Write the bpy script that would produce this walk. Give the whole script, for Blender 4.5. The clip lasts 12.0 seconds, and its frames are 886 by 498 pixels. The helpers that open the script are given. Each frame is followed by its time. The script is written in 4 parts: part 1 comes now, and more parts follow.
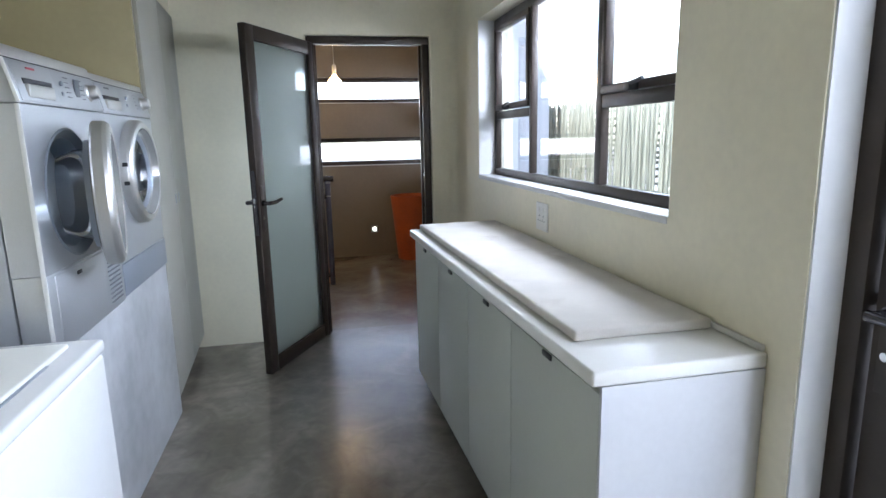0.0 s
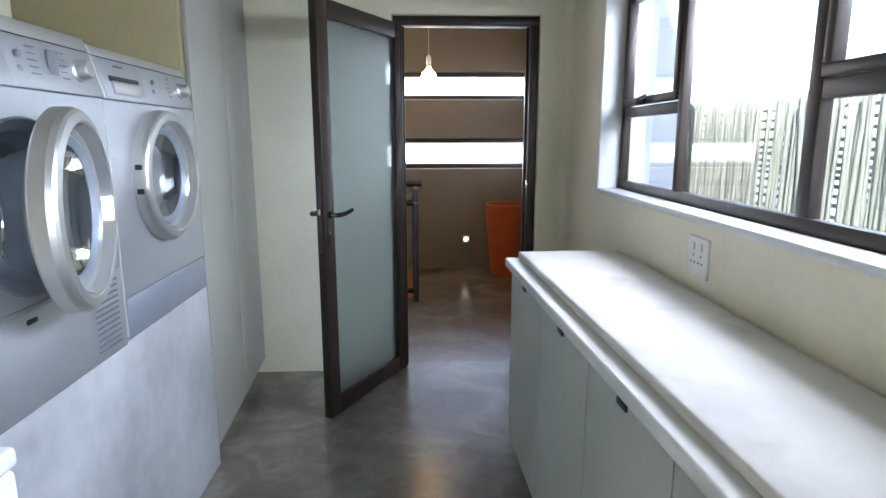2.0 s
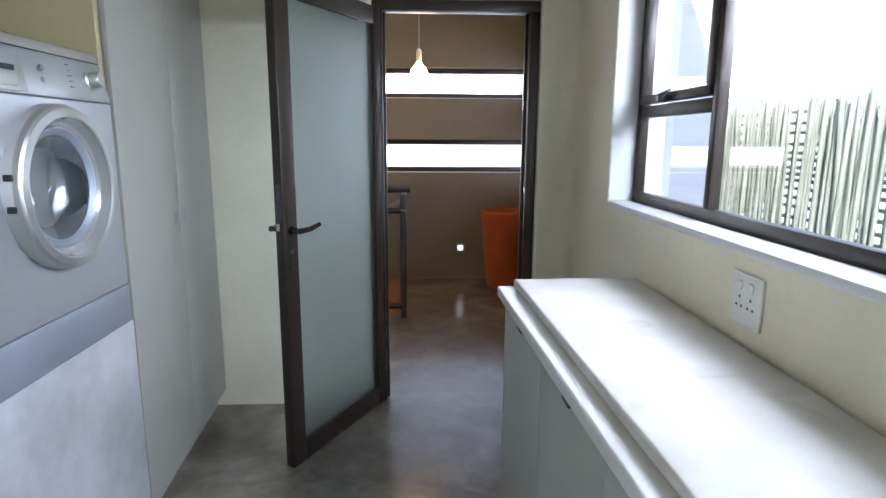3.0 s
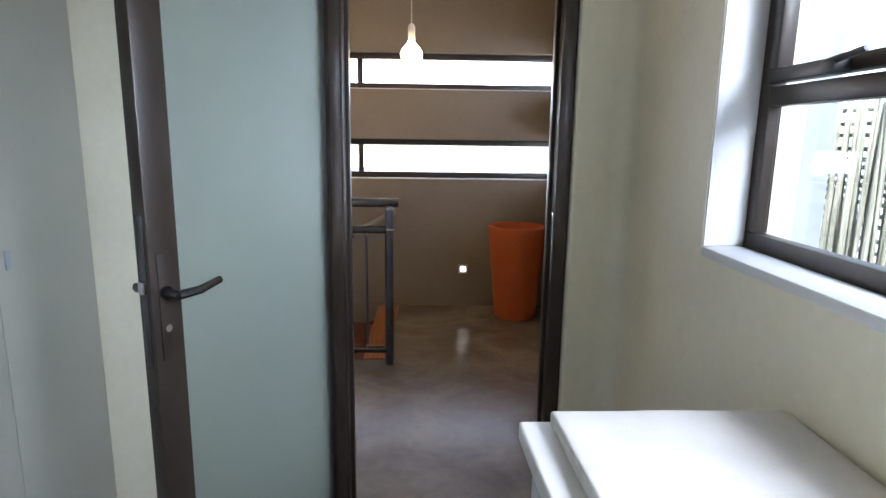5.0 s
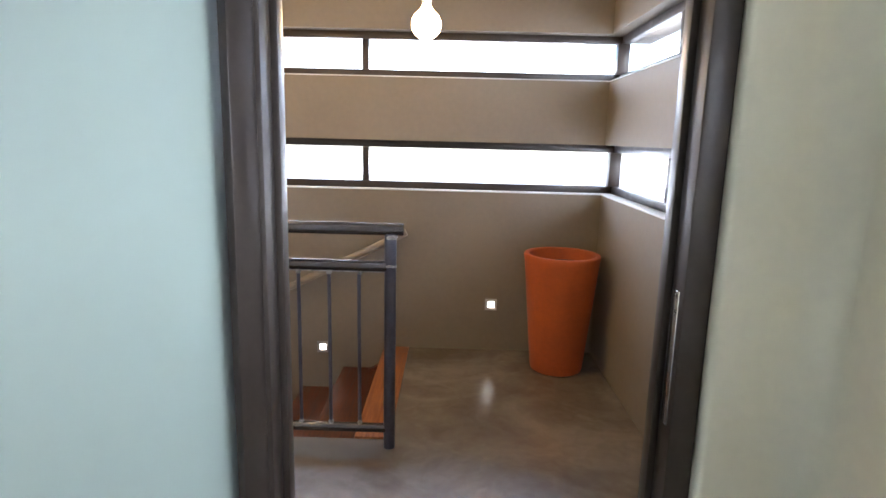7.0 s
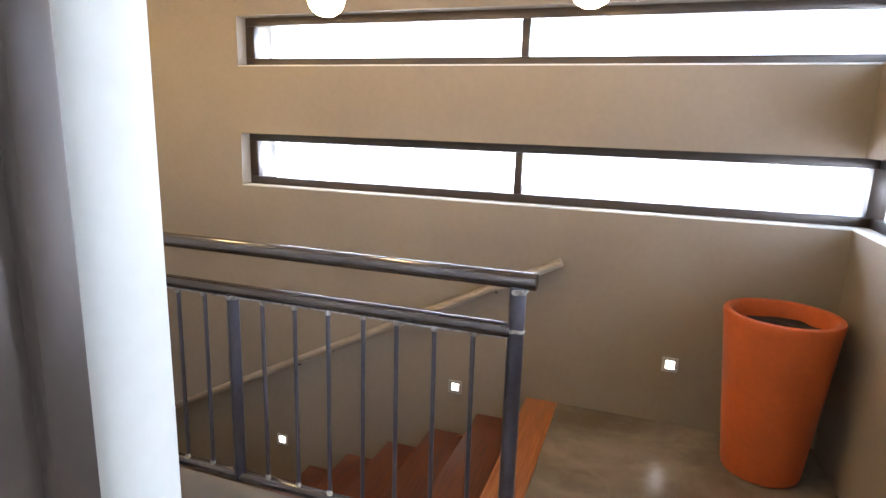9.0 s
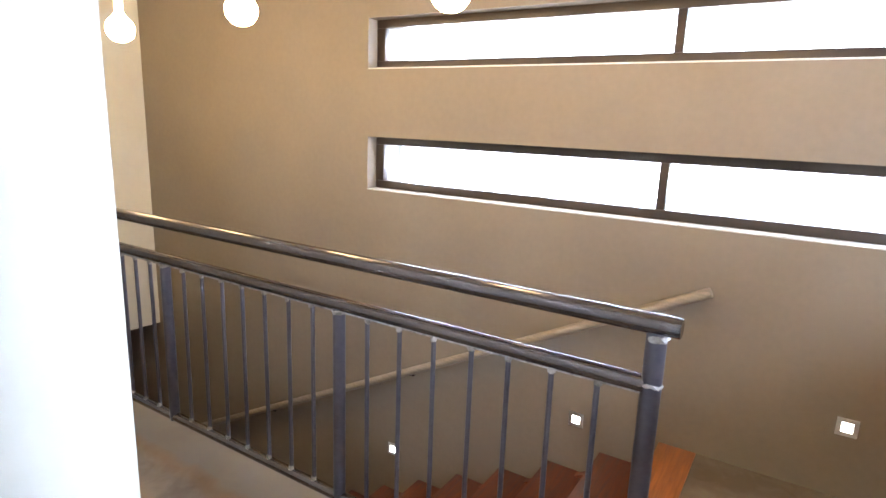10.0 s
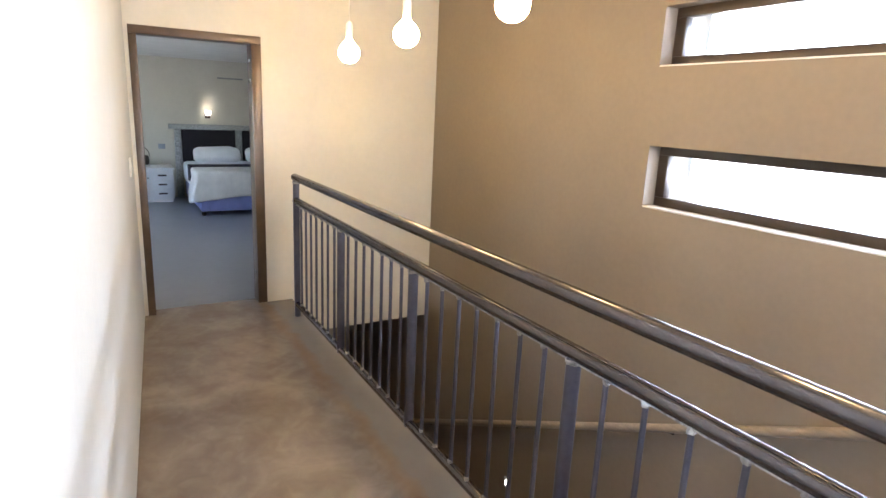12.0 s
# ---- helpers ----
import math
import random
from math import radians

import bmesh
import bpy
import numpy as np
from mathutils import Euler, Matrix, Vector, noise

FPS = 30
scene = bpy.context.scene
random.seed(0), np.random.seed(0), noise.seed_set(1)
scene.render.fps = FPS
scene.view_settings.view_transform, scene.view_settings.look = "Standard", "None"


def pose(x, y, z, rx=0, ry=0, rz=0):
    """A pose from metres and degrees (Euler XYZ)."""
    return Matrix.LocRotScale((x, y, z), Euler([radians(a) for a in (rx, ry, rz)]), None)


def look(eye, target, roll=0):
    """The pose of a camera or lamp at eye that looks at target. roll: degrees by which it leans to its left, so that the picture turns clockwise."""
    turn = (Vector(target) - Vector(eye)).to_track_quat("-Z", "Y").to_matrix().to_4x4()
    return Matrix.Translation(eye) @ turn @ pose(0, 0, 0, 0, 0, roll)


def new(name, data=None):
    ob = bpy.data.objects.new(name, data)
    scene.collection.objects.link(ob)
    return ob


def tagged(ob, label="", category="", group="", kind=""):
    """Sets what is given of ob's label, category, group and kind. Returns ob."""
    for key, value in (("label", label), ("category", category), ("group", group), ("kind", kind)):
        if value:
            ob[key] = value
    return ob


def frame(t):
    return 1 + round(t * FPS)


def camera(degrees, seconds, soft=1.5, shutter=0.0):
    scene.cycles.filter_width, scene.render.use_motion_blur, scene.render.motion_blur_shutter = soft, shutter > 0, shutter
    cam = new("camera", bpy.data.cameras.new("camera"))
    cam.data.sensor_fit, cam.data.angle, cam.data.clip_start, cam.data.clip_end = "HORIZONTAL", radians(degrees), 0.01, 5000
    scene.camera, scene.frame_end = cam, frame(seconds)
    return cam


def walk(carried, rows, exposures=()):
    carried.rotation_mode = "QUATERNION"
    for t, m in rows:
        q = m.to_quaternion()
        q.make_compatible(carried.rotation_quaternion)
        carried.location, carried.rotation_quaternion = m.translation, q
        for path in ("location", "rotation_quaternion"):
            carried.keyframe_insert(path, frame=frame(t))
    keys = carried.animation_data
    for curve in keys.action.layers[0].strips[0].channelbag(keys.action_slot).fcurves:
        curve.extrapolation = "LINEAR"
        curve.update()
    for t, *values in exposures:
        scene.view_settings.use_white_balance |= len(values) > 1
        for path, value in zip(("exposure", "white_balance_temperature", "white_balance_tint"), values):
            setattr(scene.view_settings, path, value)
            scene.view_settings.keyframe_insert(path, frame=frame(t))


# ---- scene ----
cam = camera(74.7, 12.0)
PATH = [
    (0, (0.512, -0.188, 1.437), (0.916, 1.733, 1.054), -1.2),
    (0.5, (0.498, -0.049, 1.444), (0.814, 1.889, 1.063), -0.8),
    (1, (0.512, 0.12, 1.439), (0.744, 2.07, 1.06), -0.6),
    (1.5, (0.563, 0.318, 1.435), (0.709, 2.276, 1.056), -0.3),
    (2, (0.614, 0.53, 1.437), (0.699, 2.492, 1.061), -0.1),
    (2.5, (0.655, 0.754, 1.449), (0.741, 2.716, 1.071), 0.1),
    (3, (0.705, 0.974, 1.446), (0.792, 2.937, 1.071), 0.3),
    (3.2, (0.736, 1.068, 1.449), (0.811, 3.031, 1.074), 0.3),
    (5, (0.812, 1.979, 1.449), (0.875, 3.942, 1.072), 0.8),
    (5.5, (0.816, 2.225, 1.455), (0.865, 4.189, 1.079), 0.9),
    (6, (0.798, 2.485, 1.46), (0.838, 4.449, 1.084), 1.0),
    (6.5, (0.826, 2.76, 1.45), (0.841, 4.725, 1.075), 1.2),
    (6.7, (0.836, 2.863, 1.448), (0.838, 4.828, 1.075), 1.3),
    (8.3, (0.954, 3.575, 1.512), (0.623, 5.505, 1.100), 1.6),
    (8.5, (0.958, 3.64, 1.517), (0.543, 5.551, 1.102), 1.6),
    (9, (0.935, 3.804, 1.518), (0.299, 5.653, 1.101), 1.8),
    (9.5, (0.891, 3.93, 1.538), (0.056, 5.697, 1.113), 2.0),
    (10, (0.868, 4.048, 1.539), (-0.169, 5.704, 1.11), 2.1),
    (10.5, (0.855, 4.169, 1.545), (-0.403, 5.661, 1.108), 2.2),
    (11, (0.831, 4.267, 1.539), (-0.61, 5.582, 1.096), 2.3),
    (11.5, (0.759, 4.341, 1.541), (-0.818, 5.487, 1.092), 2.5),
    (12, (0.681, 4.394, 1.558), (-1.003, 5.37, 1.098), 2.6),
]
walk(cam, [(t, look(eye, target, roll)) for t, eye, target, roll in PATH],
     [(t, e, 6050, 12) for t, e in ((0.0, 2.08), (0.6, 2.3), (1.5, 2.22), (3.0, 2.15), (5.0, 2.4), (5.5, 2.62), (6.5, 2.95), (8.5, 3.5), (9.5, 3.72), (10.5, 4.12), (11.5, 4.1), (12.0, 3.88))])

# ---- world and light ----
world = bpy.data.worlds.new("sky")
scene.world = world
world.use_nodes = True
_nt = world.node_tree
_sky = _nt.nodes.new("ShaderNodeTexSky")
_sky.sky_type = "NISHITA"
_sky.sun_disc = False
_sky.sun_elevation = radians(49)
_sky.sun_rotation = radians(207)
_bg = _nt.nodes["Background"]
_bg.inputs[1].default_value = 0.15
_nt.links.new(_sky.outputs[0], _bg.inputs[0])
sun_data = bpy.data.lights.new("sun", "SUN")
sun_data.energy, sun_data.angle, sun_data.color = 2.2, radians(0.5), (1.0, 0.965, 0.92)
sun = new("sun", sun_data)
sun.matrix_world = look((-3.8, -7.5, 9.0), (0, 0, 0))


def daylight(name, watts, width, height, at):
    """Sky light that enters through an opening."""
    d = bpy.data.lights.new(name, "AREA")
    d.shape, d.size, d.size_y, d.energy, d.color = "RECTANGLE", width, height, watts, (0.80, 0.875, 1.0)
    o = new(name, d)
    o.matrix_world = at
    return o


daylight("window_daylight", 13.5, 1.50, 0.50, look((2.15, 1.95, 2.06), (0.2, 1.95, 1.15)))
daylight("yard_door_daylight", 8, 0.70, 1.85, look((1.92, 0.33, 1.15), (0.2, 0.33, 0.45)))

for z in (1.27, 1.98):
    daylight("slot_daylight", 3.9, 3.2, 0.19, look((0.15, 7.235, z), (0.15, 6.0, z - 0.25)))
    daylight("slot_daylight", 2.4, 2.0, 0.19, look((2.192, 5.85, z), (1.0, 5.85, z - 0.25)))


# ---- materials ----
def mat(name, color, rough=0.6, metal=0.0, var=0.06, scale=6.0, fine=60.0, bump=0.05, dark=None, rvar=0.08, coat=0.0):
    """A painted, plastered, cast or metal surface: two scales of tone, uneven gloss and fine relief."""
    m = bpy.data.materials.new(name)
    m.use_nodes = True
    nt = m.node_tree
    b = nt.nodes["Principled BSDF"]
    co = nt.nodes.new("ShaderNodeTexCoord")
    big = nt.nodes.new("ShaderNodeTexNoise")
    big.inputs["Scale"].default_value, big.inputs["Detail"].default_value = scale, 6
    sm = nt.nodes.new("ShaderNodeTexNoise")
    sm.inputs["Scale"].default_value, sm.inputs["Detail"].default_value = fine, 4
    nt.links.new(co.outputs["Object"], big.inputs["Vector"])
    nt.links.new(co.outputs["Object"], sm.inputs["Vector"])
    mixn = nt.nodes.new("ShaderNodeMath")
    mixn.operation = "MULTIPLY_ADD"
    nt.links.new(sm.outputs["Fac"], mixn.inputs[0])
    mixn.inputs[1].default_value = 0.35
    nt.links.new(big.outputs["Fac"], mixn.inputs[2])
    ramp = nt.nodes.new("ShaderNodeValToRGB")
    lo = dark or tuple(c * (1 - 2.2 * var) for c in color)
    ramp.color_ramp.elements[0].position, ramp.color_ramp.elements[0].color = 0.48, (*lo, 1)
    ramp.color_ramp.elements[1].position, ramp.color_ramp.elements[1].color = 0.86, (*(min(1, c * (1 + var)) for c in color), 1)
    nt.links.new(mixn.outputs[0], ramp.inputs[0])
    nt.links.new(ramp.outputs[0], b.inputs["Base Color"])
    rr = nt.nodes.new("ShaderNodeMapRange")
    low, high = (max(0.29, rough - rvar), rough + rvar) if rough > 0.28 else (max(0.03, rough - rvar), min(0.26, rough + rvar))
    rr.inputs["To Min"].default_value, rr.inputs["To Max"].default_value = low, min(1, high)
    rr.inputs["From Min"].default_value, rr.inputs["From Max"].default_value = 0.3, 0.7
    nt.links.new(big.outputs["Fac"], rr.inputs["Value"])
    nt.links.new(rr.outputs[0], b.inputs["Roughness"])
    b.inputs["Metallic"].default_value = metal
    b.inputs["Coat Weight"].default_value = coat
    if bump:
        bp = nt.nodes.new("ShaderNodeBump")
        bp.inputs["Strength"].default_value, bp.inputs["Distance"].default_value = bump, 0.01
        nt.links.new(mixn.outputs[0], bp.inputs["Height"])
        nt.links.new(bp.outputs[0], b.inputs["Normal"])
    return m


def wood_mat(name, lo, hi, rough=0.4, axis=(1, 12, 12)):
    """Wood with its grain drawn out along one axis."""
    m = mat(name, hi, rough, 0, 0.1, 5, 60, 0.06, dark=lo)
    nt = m.node_tree
    mp = nt.nodes.new("ShaderNodeMapping")
    mp.inputs["Scale"].default_value = axis
    co = [n for n in nt.nodes if n.type == "TEX_COORD"][0]
    nt.links.new(co.outputs["Object"], mp.inputs["Vector"])
    for n in nt.nodes:
        if n.type == "TEX_NOISE":
            nt.links.new(mp.outputs[0], n.inputs["Vector"])
    return m


def concrete_floor(name, lo, mid, hi, rough=0.3):
    """Steel-trowelled cement screed: cloudy tone at two scales, sealed and patchy in its gloss."""
    m = mat(name, mid, rough, 0, 0.1, 2.2, 11, 0.035, rvar=0.06)
    nt = m.node_tree
    r = [n for n in nt.nodes if n.type == "VALTORGB"][0].color_ramp
    r.elements[0].position, r.elements[0].color = 0.46, (*lo, 1)
    r.elements[1].position, r.elements[1].color = 0.86, (*hi, 1)
    e = r.elements.new(0.66)
    e.color = (*mid, 1)
    for n in nt.nodes:
        if n.type == "TEX_NOISE":
            n.inputs["Distortion"].default_value = 1.1
            n.inputs["Detail"].default_value = 9
    b = nt.nodes["Principled BSDF"]
    b.inputs["Coat Weight"].default_value, b.inputs["Coat Roughness"].default_value = 0.45, 0.3
    return m


def glass_mat(name, color=(1, 1, 1), rough=0.0):
    m = bpy.data.materials.new(name)
    m.use_nodes = True
    b = m.node_tree.nodes["Principled BSDF"]
    b.inputs["Base Color"].default_value = (*color, 1)
    b.inputs["Transmission Weight"].default_value = 1
    b.inputs["Roughness"].default_value = rough
    b.inputs["IOR"].default_value = 1.45
    return m


def glow_mat(name, color, strength):
    m = bpy.data.materials.new(name)
    m.use_nodes = True
    b = m.node_tree.nodes["Principled BSDF"]
    b.inputs["Base Color"].default_value = (*color, 1)
    b.inputs["Emission Color"].default_value = (*color, 1)
    b.inputs["Emission Strength"].default_value = strength
    return m


# laundry plaster with the alcove's shade mixed into its colour
M_WALL_SHADED = mat("shaded_cream_plaster", (0.38, 0.325, 0.185), 0.6, var=0.04, scale=2.0, fine=35, bump=0.06)
M_WALL = mat("laundry_plaster", (0.79, 0.735, 0.57), 0.55, var=0.04, scale=2.0, fine=35, bump=0.06)
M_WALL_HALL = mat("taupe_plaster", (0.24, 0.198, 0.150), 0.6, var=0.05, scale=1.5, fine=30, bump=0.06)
M_WALL_CREAM = mat("cream_plaster", (0.60, 0.565, 0.47), 0.6, var=0.03, scale=2, fine=30, bump=0.05)
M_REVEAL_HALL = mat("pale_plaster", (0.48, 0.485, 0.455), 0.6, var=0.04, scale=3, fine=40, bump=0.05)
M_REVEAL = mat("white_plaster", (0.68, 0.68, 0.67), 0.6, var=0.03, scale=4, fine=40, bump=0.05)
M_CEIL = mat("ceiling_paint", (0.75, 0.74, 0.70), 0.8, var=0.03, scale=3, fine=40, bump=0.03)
# ceiling paint darkened so that less light bounces onto the upper walls
M_CEIL_DIM = mat("dimmed_ceiling_paint", (0.40, 0.39, 0.34), 0.8, var=0.06, scale=3, fine=40, bump=0.04)
M_OUT = mat("outside_plaster", (0.60, 0.61, 0.64), 0.8, var=0.05, scale=1.5, fine=25, bump=0.1)
M_FLOOR = concrete_floor("screed", (0.105, 0.090, 0.070), (0.165, 0.142, 0.113), (0.265, 0.236, 0.195), 0.33)
M_FLOOR_HALL = concrete_floor("landing_screed", (0.15, 0.122, 0.097), (0.20, 0.167, 0.135), (0.265, 0.226, 0.188), 0.42)


def edge_stain(m):
    """An ochre tide mark and a grey cement band where the landing meets the stairwell."""
    nt = m.node_tree
    b = nt.nodes["Principled BSDF"]
    co = [n for n in nt.nodes if n.type == "TEX_COORD"][0]
    sep = nt.nodes.new("ShaderNodeSeparateXYZ")
    nt.links.new(co.outputs["Object"], sep.inputs[0])
    nz = nt.nodes.new("ShaderNodeTexNoise")
    nz.inputs["Scale"].default_value, nz.inputs["Detail"].default_value = 3.5, 5
    nt.links.new(co.outputs["Object"], nz.inputs["Vector"])
    ad = nt.nodes.new("ShaderNodeMath")
    ad.operation = "MULTIPLY_ADD"
    ad.inputs[1].default_value = 0.22
    nt.links.new(nz.outputs["Fac"], ad.inputs[0])
    nt.links.new(sep.outputs["Y"], ad.inputs[2])
    mr = nt.nodes.new("ShaderNodeMapRange")
    mr.inputs["From Min"].default_value, mr.inputs["From Max"].default_value = 5.31, 5.71
    nt.links.new(ad.outputs[0], mr.inputs["Value"])
    rp = nt.nodes.new("ShaderNodeValToRGB")
    rp.color_ramp.elements[0].position, rp.color_ramp.elements[0].color = 0.28, (0.24, 0.14, 0.065, 0)
    rp.color_ramp.elements[1].position, rp.color_ramp.elements[1].color = 0.64, (0.19, 0.185, 0.18, 0.8)
    e = rp.color_ramp.elements.new(0.46)
    e.color = (0.22, 0.14, 0.07, 0.4)
    nt.links.new(mr.outputs[0], rp.inputs[0])
    mx = nt.nodes.new("ShaderNodeMapRange")
    mx.inputs["From Min"].default_value, mx.inputs["From Max"].default_value = 0.62, 0.5
    nt.links.new(sep.outputs["X"], mx.inputs["Value"])
    fa = nt.nodes.new("ShaderNodeMath")
    fa.operation = "MULTIPLY"
    nt.links.new(rp.outputs["Alpha"], fa.inputs[0])
    nt.links.new(mx.outputs[0], fa.inputs[1])
    mix = nt.nodes.new("ShaderNodeMix")
    mix.data_type = "RGBA"
    old = b.inputs["Base Color"].links[0].from_socket
    nt.links.new(fa.outputs[0], mix.inputs[0])
    nt.links.new(old, mix.inputs[6])
    nt.links.new(rp.outputs["Color"], mix.inputs[7])
    nt.links.new(mix.outputs[2], b.inputs["Base Color"])


edge_stain(M_FLOOR_HALL)
for m, low, high in ((M_FLOOR, 0.20, 0.27), (M_FLOOR_HALL, 0.22, 0.27)):
    gloss = [n for n in m.node_tree.nodes if n.type == "MAP_RANGE" and n.outputs[0].links and n.outputs[0].links[0].to_socket.name == "Roughness"][0]
    gloss.inputs["To Min"].default_value, gloss.inputs["To Max"].default_value = low, high
M_FLOOR_HALL.node_tree.nodes["Principled BSDF"].inputs["Coat Weight"].default_value = 0.0
M_PLINTH = mat("cement_plinth", (0.44, 0.45, 0.46), 0.5, var=0.13, scale=2.5, fine=14, bump=0.05)
M_GROUND = mat("paving", (0.5, 0.48, 0.45), 0.8, var=0.1, scale=1, fine=20)
M_BRONZE = mat("bronze_aluminium", (0.043, 0.031, 0.024), 0.38, 0.25, var=0.08, scale=8, fine=90, bump=0.01)
M_BLACKP = mat("black_plastic", (0.02, 0.02, 0.02), 0.4, bump=0.0)
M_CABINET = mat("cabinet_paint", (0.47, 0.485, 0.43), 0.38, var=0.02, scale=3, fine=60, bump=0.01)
# cabinet paint, darker and warmer for the weak window light up the cupboard
M_CUPBOARD_DIM = mat("dimmed_cupboard_paint", (0.35, 0.34, 0.295), 0.42, var=0.02, scale=3, fine=60, bump=0.01)
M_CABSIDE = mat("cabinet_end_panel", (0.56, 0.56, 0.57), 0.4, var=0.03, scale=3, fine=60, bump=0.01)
M_TOP = mat("white_laminate", (0.74, 0.725, 0.68), 0.32, var=0.02, scale=3, fine=80, bump=0.01)
M_PAD = mat("cotton_cover", (0.63, 0.595, 0.545), 0.85, var=0.05, scale=5, fine=300, bump=0.12)


def faint_streaks(m, tone):
    """Thin wandering creases and stains on a cloth cover."""
    nt = m.node_tree
    b = nt.nodes["Principled BSDF"]
    co = [n for n in nt.nodes if n.type == "TEX_COORD"][0]
    masks = []
    for scale, low, high in ((2.1, 0.030, 0.004), (3.3, 0.10, 0.26)):
        nz = nt.nodes.new("ShaderNodeTexNoise")
        nz.inputs["Scale"].default_value, nz.inputs["Detail"].default_value, nz.inputs["Distortion"].default_value = scale, 3, 0.6
        nt.links.new(co.outputs["Object"], nz.inputs["Vector"])
        away = nt.nodes.new("ShaderNodeMath")
        away.operation = "SUBTRACT"
        away.inputs[1].default_value = 0.5 if low < 0.05 else 0.38
        nt.links.new(nz.outputs["Fac"], away.inputs[0])
        size = nt.nodes.new("ShaderNodeMath")
        size.operation = "ABSOLUTE"
        nt.links.new(away.outputs[0], size.inputs[0])
        mr = nt.nodes.new("ShaderNodeMapRange")
        mr.inputs["From Min"].default_value, mr.inputs["From Max"].default_value = low, high
        nt.links.new(size.outputs[0], mr.inputs["Value"])
        masks.append(mr)
    both = nt.nodes.new("ShaderNodeMath")
    both.operation = "MULTIPLY"
    nt.links.new(masks[0].outputs[0], both.inputs[0])
    nt.links.new(masks[1].outputs[0], both.inputs[1])
    weak = nt.nodes.new("ShaderNodeMath")
    weak.operation = "MULTIPLY"
    weak.inputs[1].default_value = 0.45
    nt.links.new(both.outputs[0], weak.inputs[0])
    mix = nt.nodes.new("ShaderNodeMix")
    mix.data_type = "RGBA"
    nt.links.new(weak.outputs[0], mix.inputs[0])
    nt.links.new(b.inputs["Base Color"].links[0].from_socket, mix.inputs[6])
    mix.inputs[7].default_value = (*tone, 1)
    nt.links.new(mix.outputs[2], b.inputs["Base Color"])


faint_streaks(M_PAD, (0.45, 0.40, 0.36))
M_SILVER = mat("silver_paint", (0.56, 0.575, 0.60), 0.36, 0.75, var=0.03, scale=3, fine=200, bump=0.01)
M_SILVER_L = mat("light_silver_trim", (0.66, 0.65, 0.63), 0.33, 0.85, var=0.03, scale=3, fine=200, bump=0.0)
M_SILVER_D = mat("grey_plastic", (0.32, 0.35, 0.40), 0.4, 0.5, var=0.04, scale=4, fine=150, bump=0.01)
M_DISH = mat("glossy_silver_plastic", (0.60, 0.60, 0.60), 0.1, 0.6, var=0.02, bump=0, rvar=0.03)
M_CHROME = mat("chrome", (0.75, 0.75, 0.76), 0.12, 1.0, var=0.02, bump=0)
M_DRUM = mat("drum_steel", (0.42, 0.42, 0.43), 0.25, 1.0, var=0.05, scale=10, fine=200, bump=0.02)
M_DARK = mat("dark_rubber", (0.03, 0.03, 0.035), 0.5, bump=0.02)
M_WHITE_E = mat("white_enamel", (0.80, 0.80, 0.79), 0.25, var=0.015, scale=3, fine=60, bump=0.0)
M_WHITE_P = mat("white_plastic", (0.80, 0.79, 0.74), 0.35, var=0.02, scale=5, fine=80, bump=0)
M_RED = mat("red_print", (0.38, 0.06, 0.08), 0.5, bump=0)
M_PRINT = mat("grey_print", (0.17, 0.18, 0.20), 0.5, bump=0)
M_STEEL = mat("raw_steel", (0.145, 0.138, 0.15), 0.2, 0.95, var=0.10, scale=5, fine=60, bump=0.05, rvar=0.1)
M_STEEL_B = mat("blued_steel", (0.135, 0.137, 0.18), 0.34, 0.85, var=0.1, scale=6, fine=60, bump=0.05)
M_WELD = mat("ground_weld", (0.38, 0.375, 0.37), 0.5, 0.4, var=0.25, scale=40, fine=150, bump=0.35)
M_WOOD = wood_mat("stained_tread", (0.06, 0.018, 0.010), (0.14, 0.043, 0.020), 0.5, (14, 1, 14))
M_WOOD_L = wood_mat("nosing_wood", (0.24, 0.075, 0.025), (0.40, 0.15, 0.05), 0.4, (14, 1, 14))
M_POLE = wood_mat("handrail_wood", (0.23, 0.19, 0.145), (0.31, 0.255, 0.195), 0.5, (1, 14, 14))
M_POT = mat("orange_pot", (0.50, 0.097, 0.018), 0.62, var=0.07, scale=5, fine=40, bump=0.04)
M_SOIL = mat("dark_soil", (0.02, 0.016, 0.014), 0.95, var=0.3, scale=30, fine=90, bump=0.6)
M_LATTE = wood_mat("sapling_bark", (0.19, 0.21, 0.17), (0.36, 0.38, 0.325), 0.85, (16, 16, 1))
M_CORD = mat("white_cord", (0.75, 0.73, 0.68), 0.5, bump=0)
M_BULB = glow_mat("lit_bulb", (1.0, 0.65, 0.28), 8.5)
M_LED = glow_mat("step_light_lens", (1.0, 0.93, 0.82), 1.8)
M_WLAMP = glow_mat("wall_lamp_glass", (1.0, 0.93, 0.82), 0.5)
M_GLASS = glass_mat("clear_glass")
M_GLASS_D = glass_mat("door_porthole_glass", (0.86, 0.9, 0.92), 0.02)
M_FROST = glass_mat("satin_glass", (0.555, 0.655, 0.70), 0.34)
M_FROST.node_tree.nodes["Principled BSDF"].inputs["Coat Weight"].default_value = 1.0
M_HEAD = mat("dark_velvet", (0.018, 0.014, 0.02), 0.9, var=0.1, scale=6, fine=100, bump=0.05)
M_HEADF = wood_mat("grey_washed_wood", (0.20, 0.20, 0.19), (0.42, 0.42, 0.40), 0.6, (1, 10, 10))
M_LINEN = mat("white_linen", (0.82, 0.82, 0.82), 0.85, var=0.03, scale=6, fine=120, bump=0.15)
M_THROW = mat("cream_throw", (0.72, 0.69, 0.62), 0.9, var=0.05, scale=8, fine=140, bump=0.2)
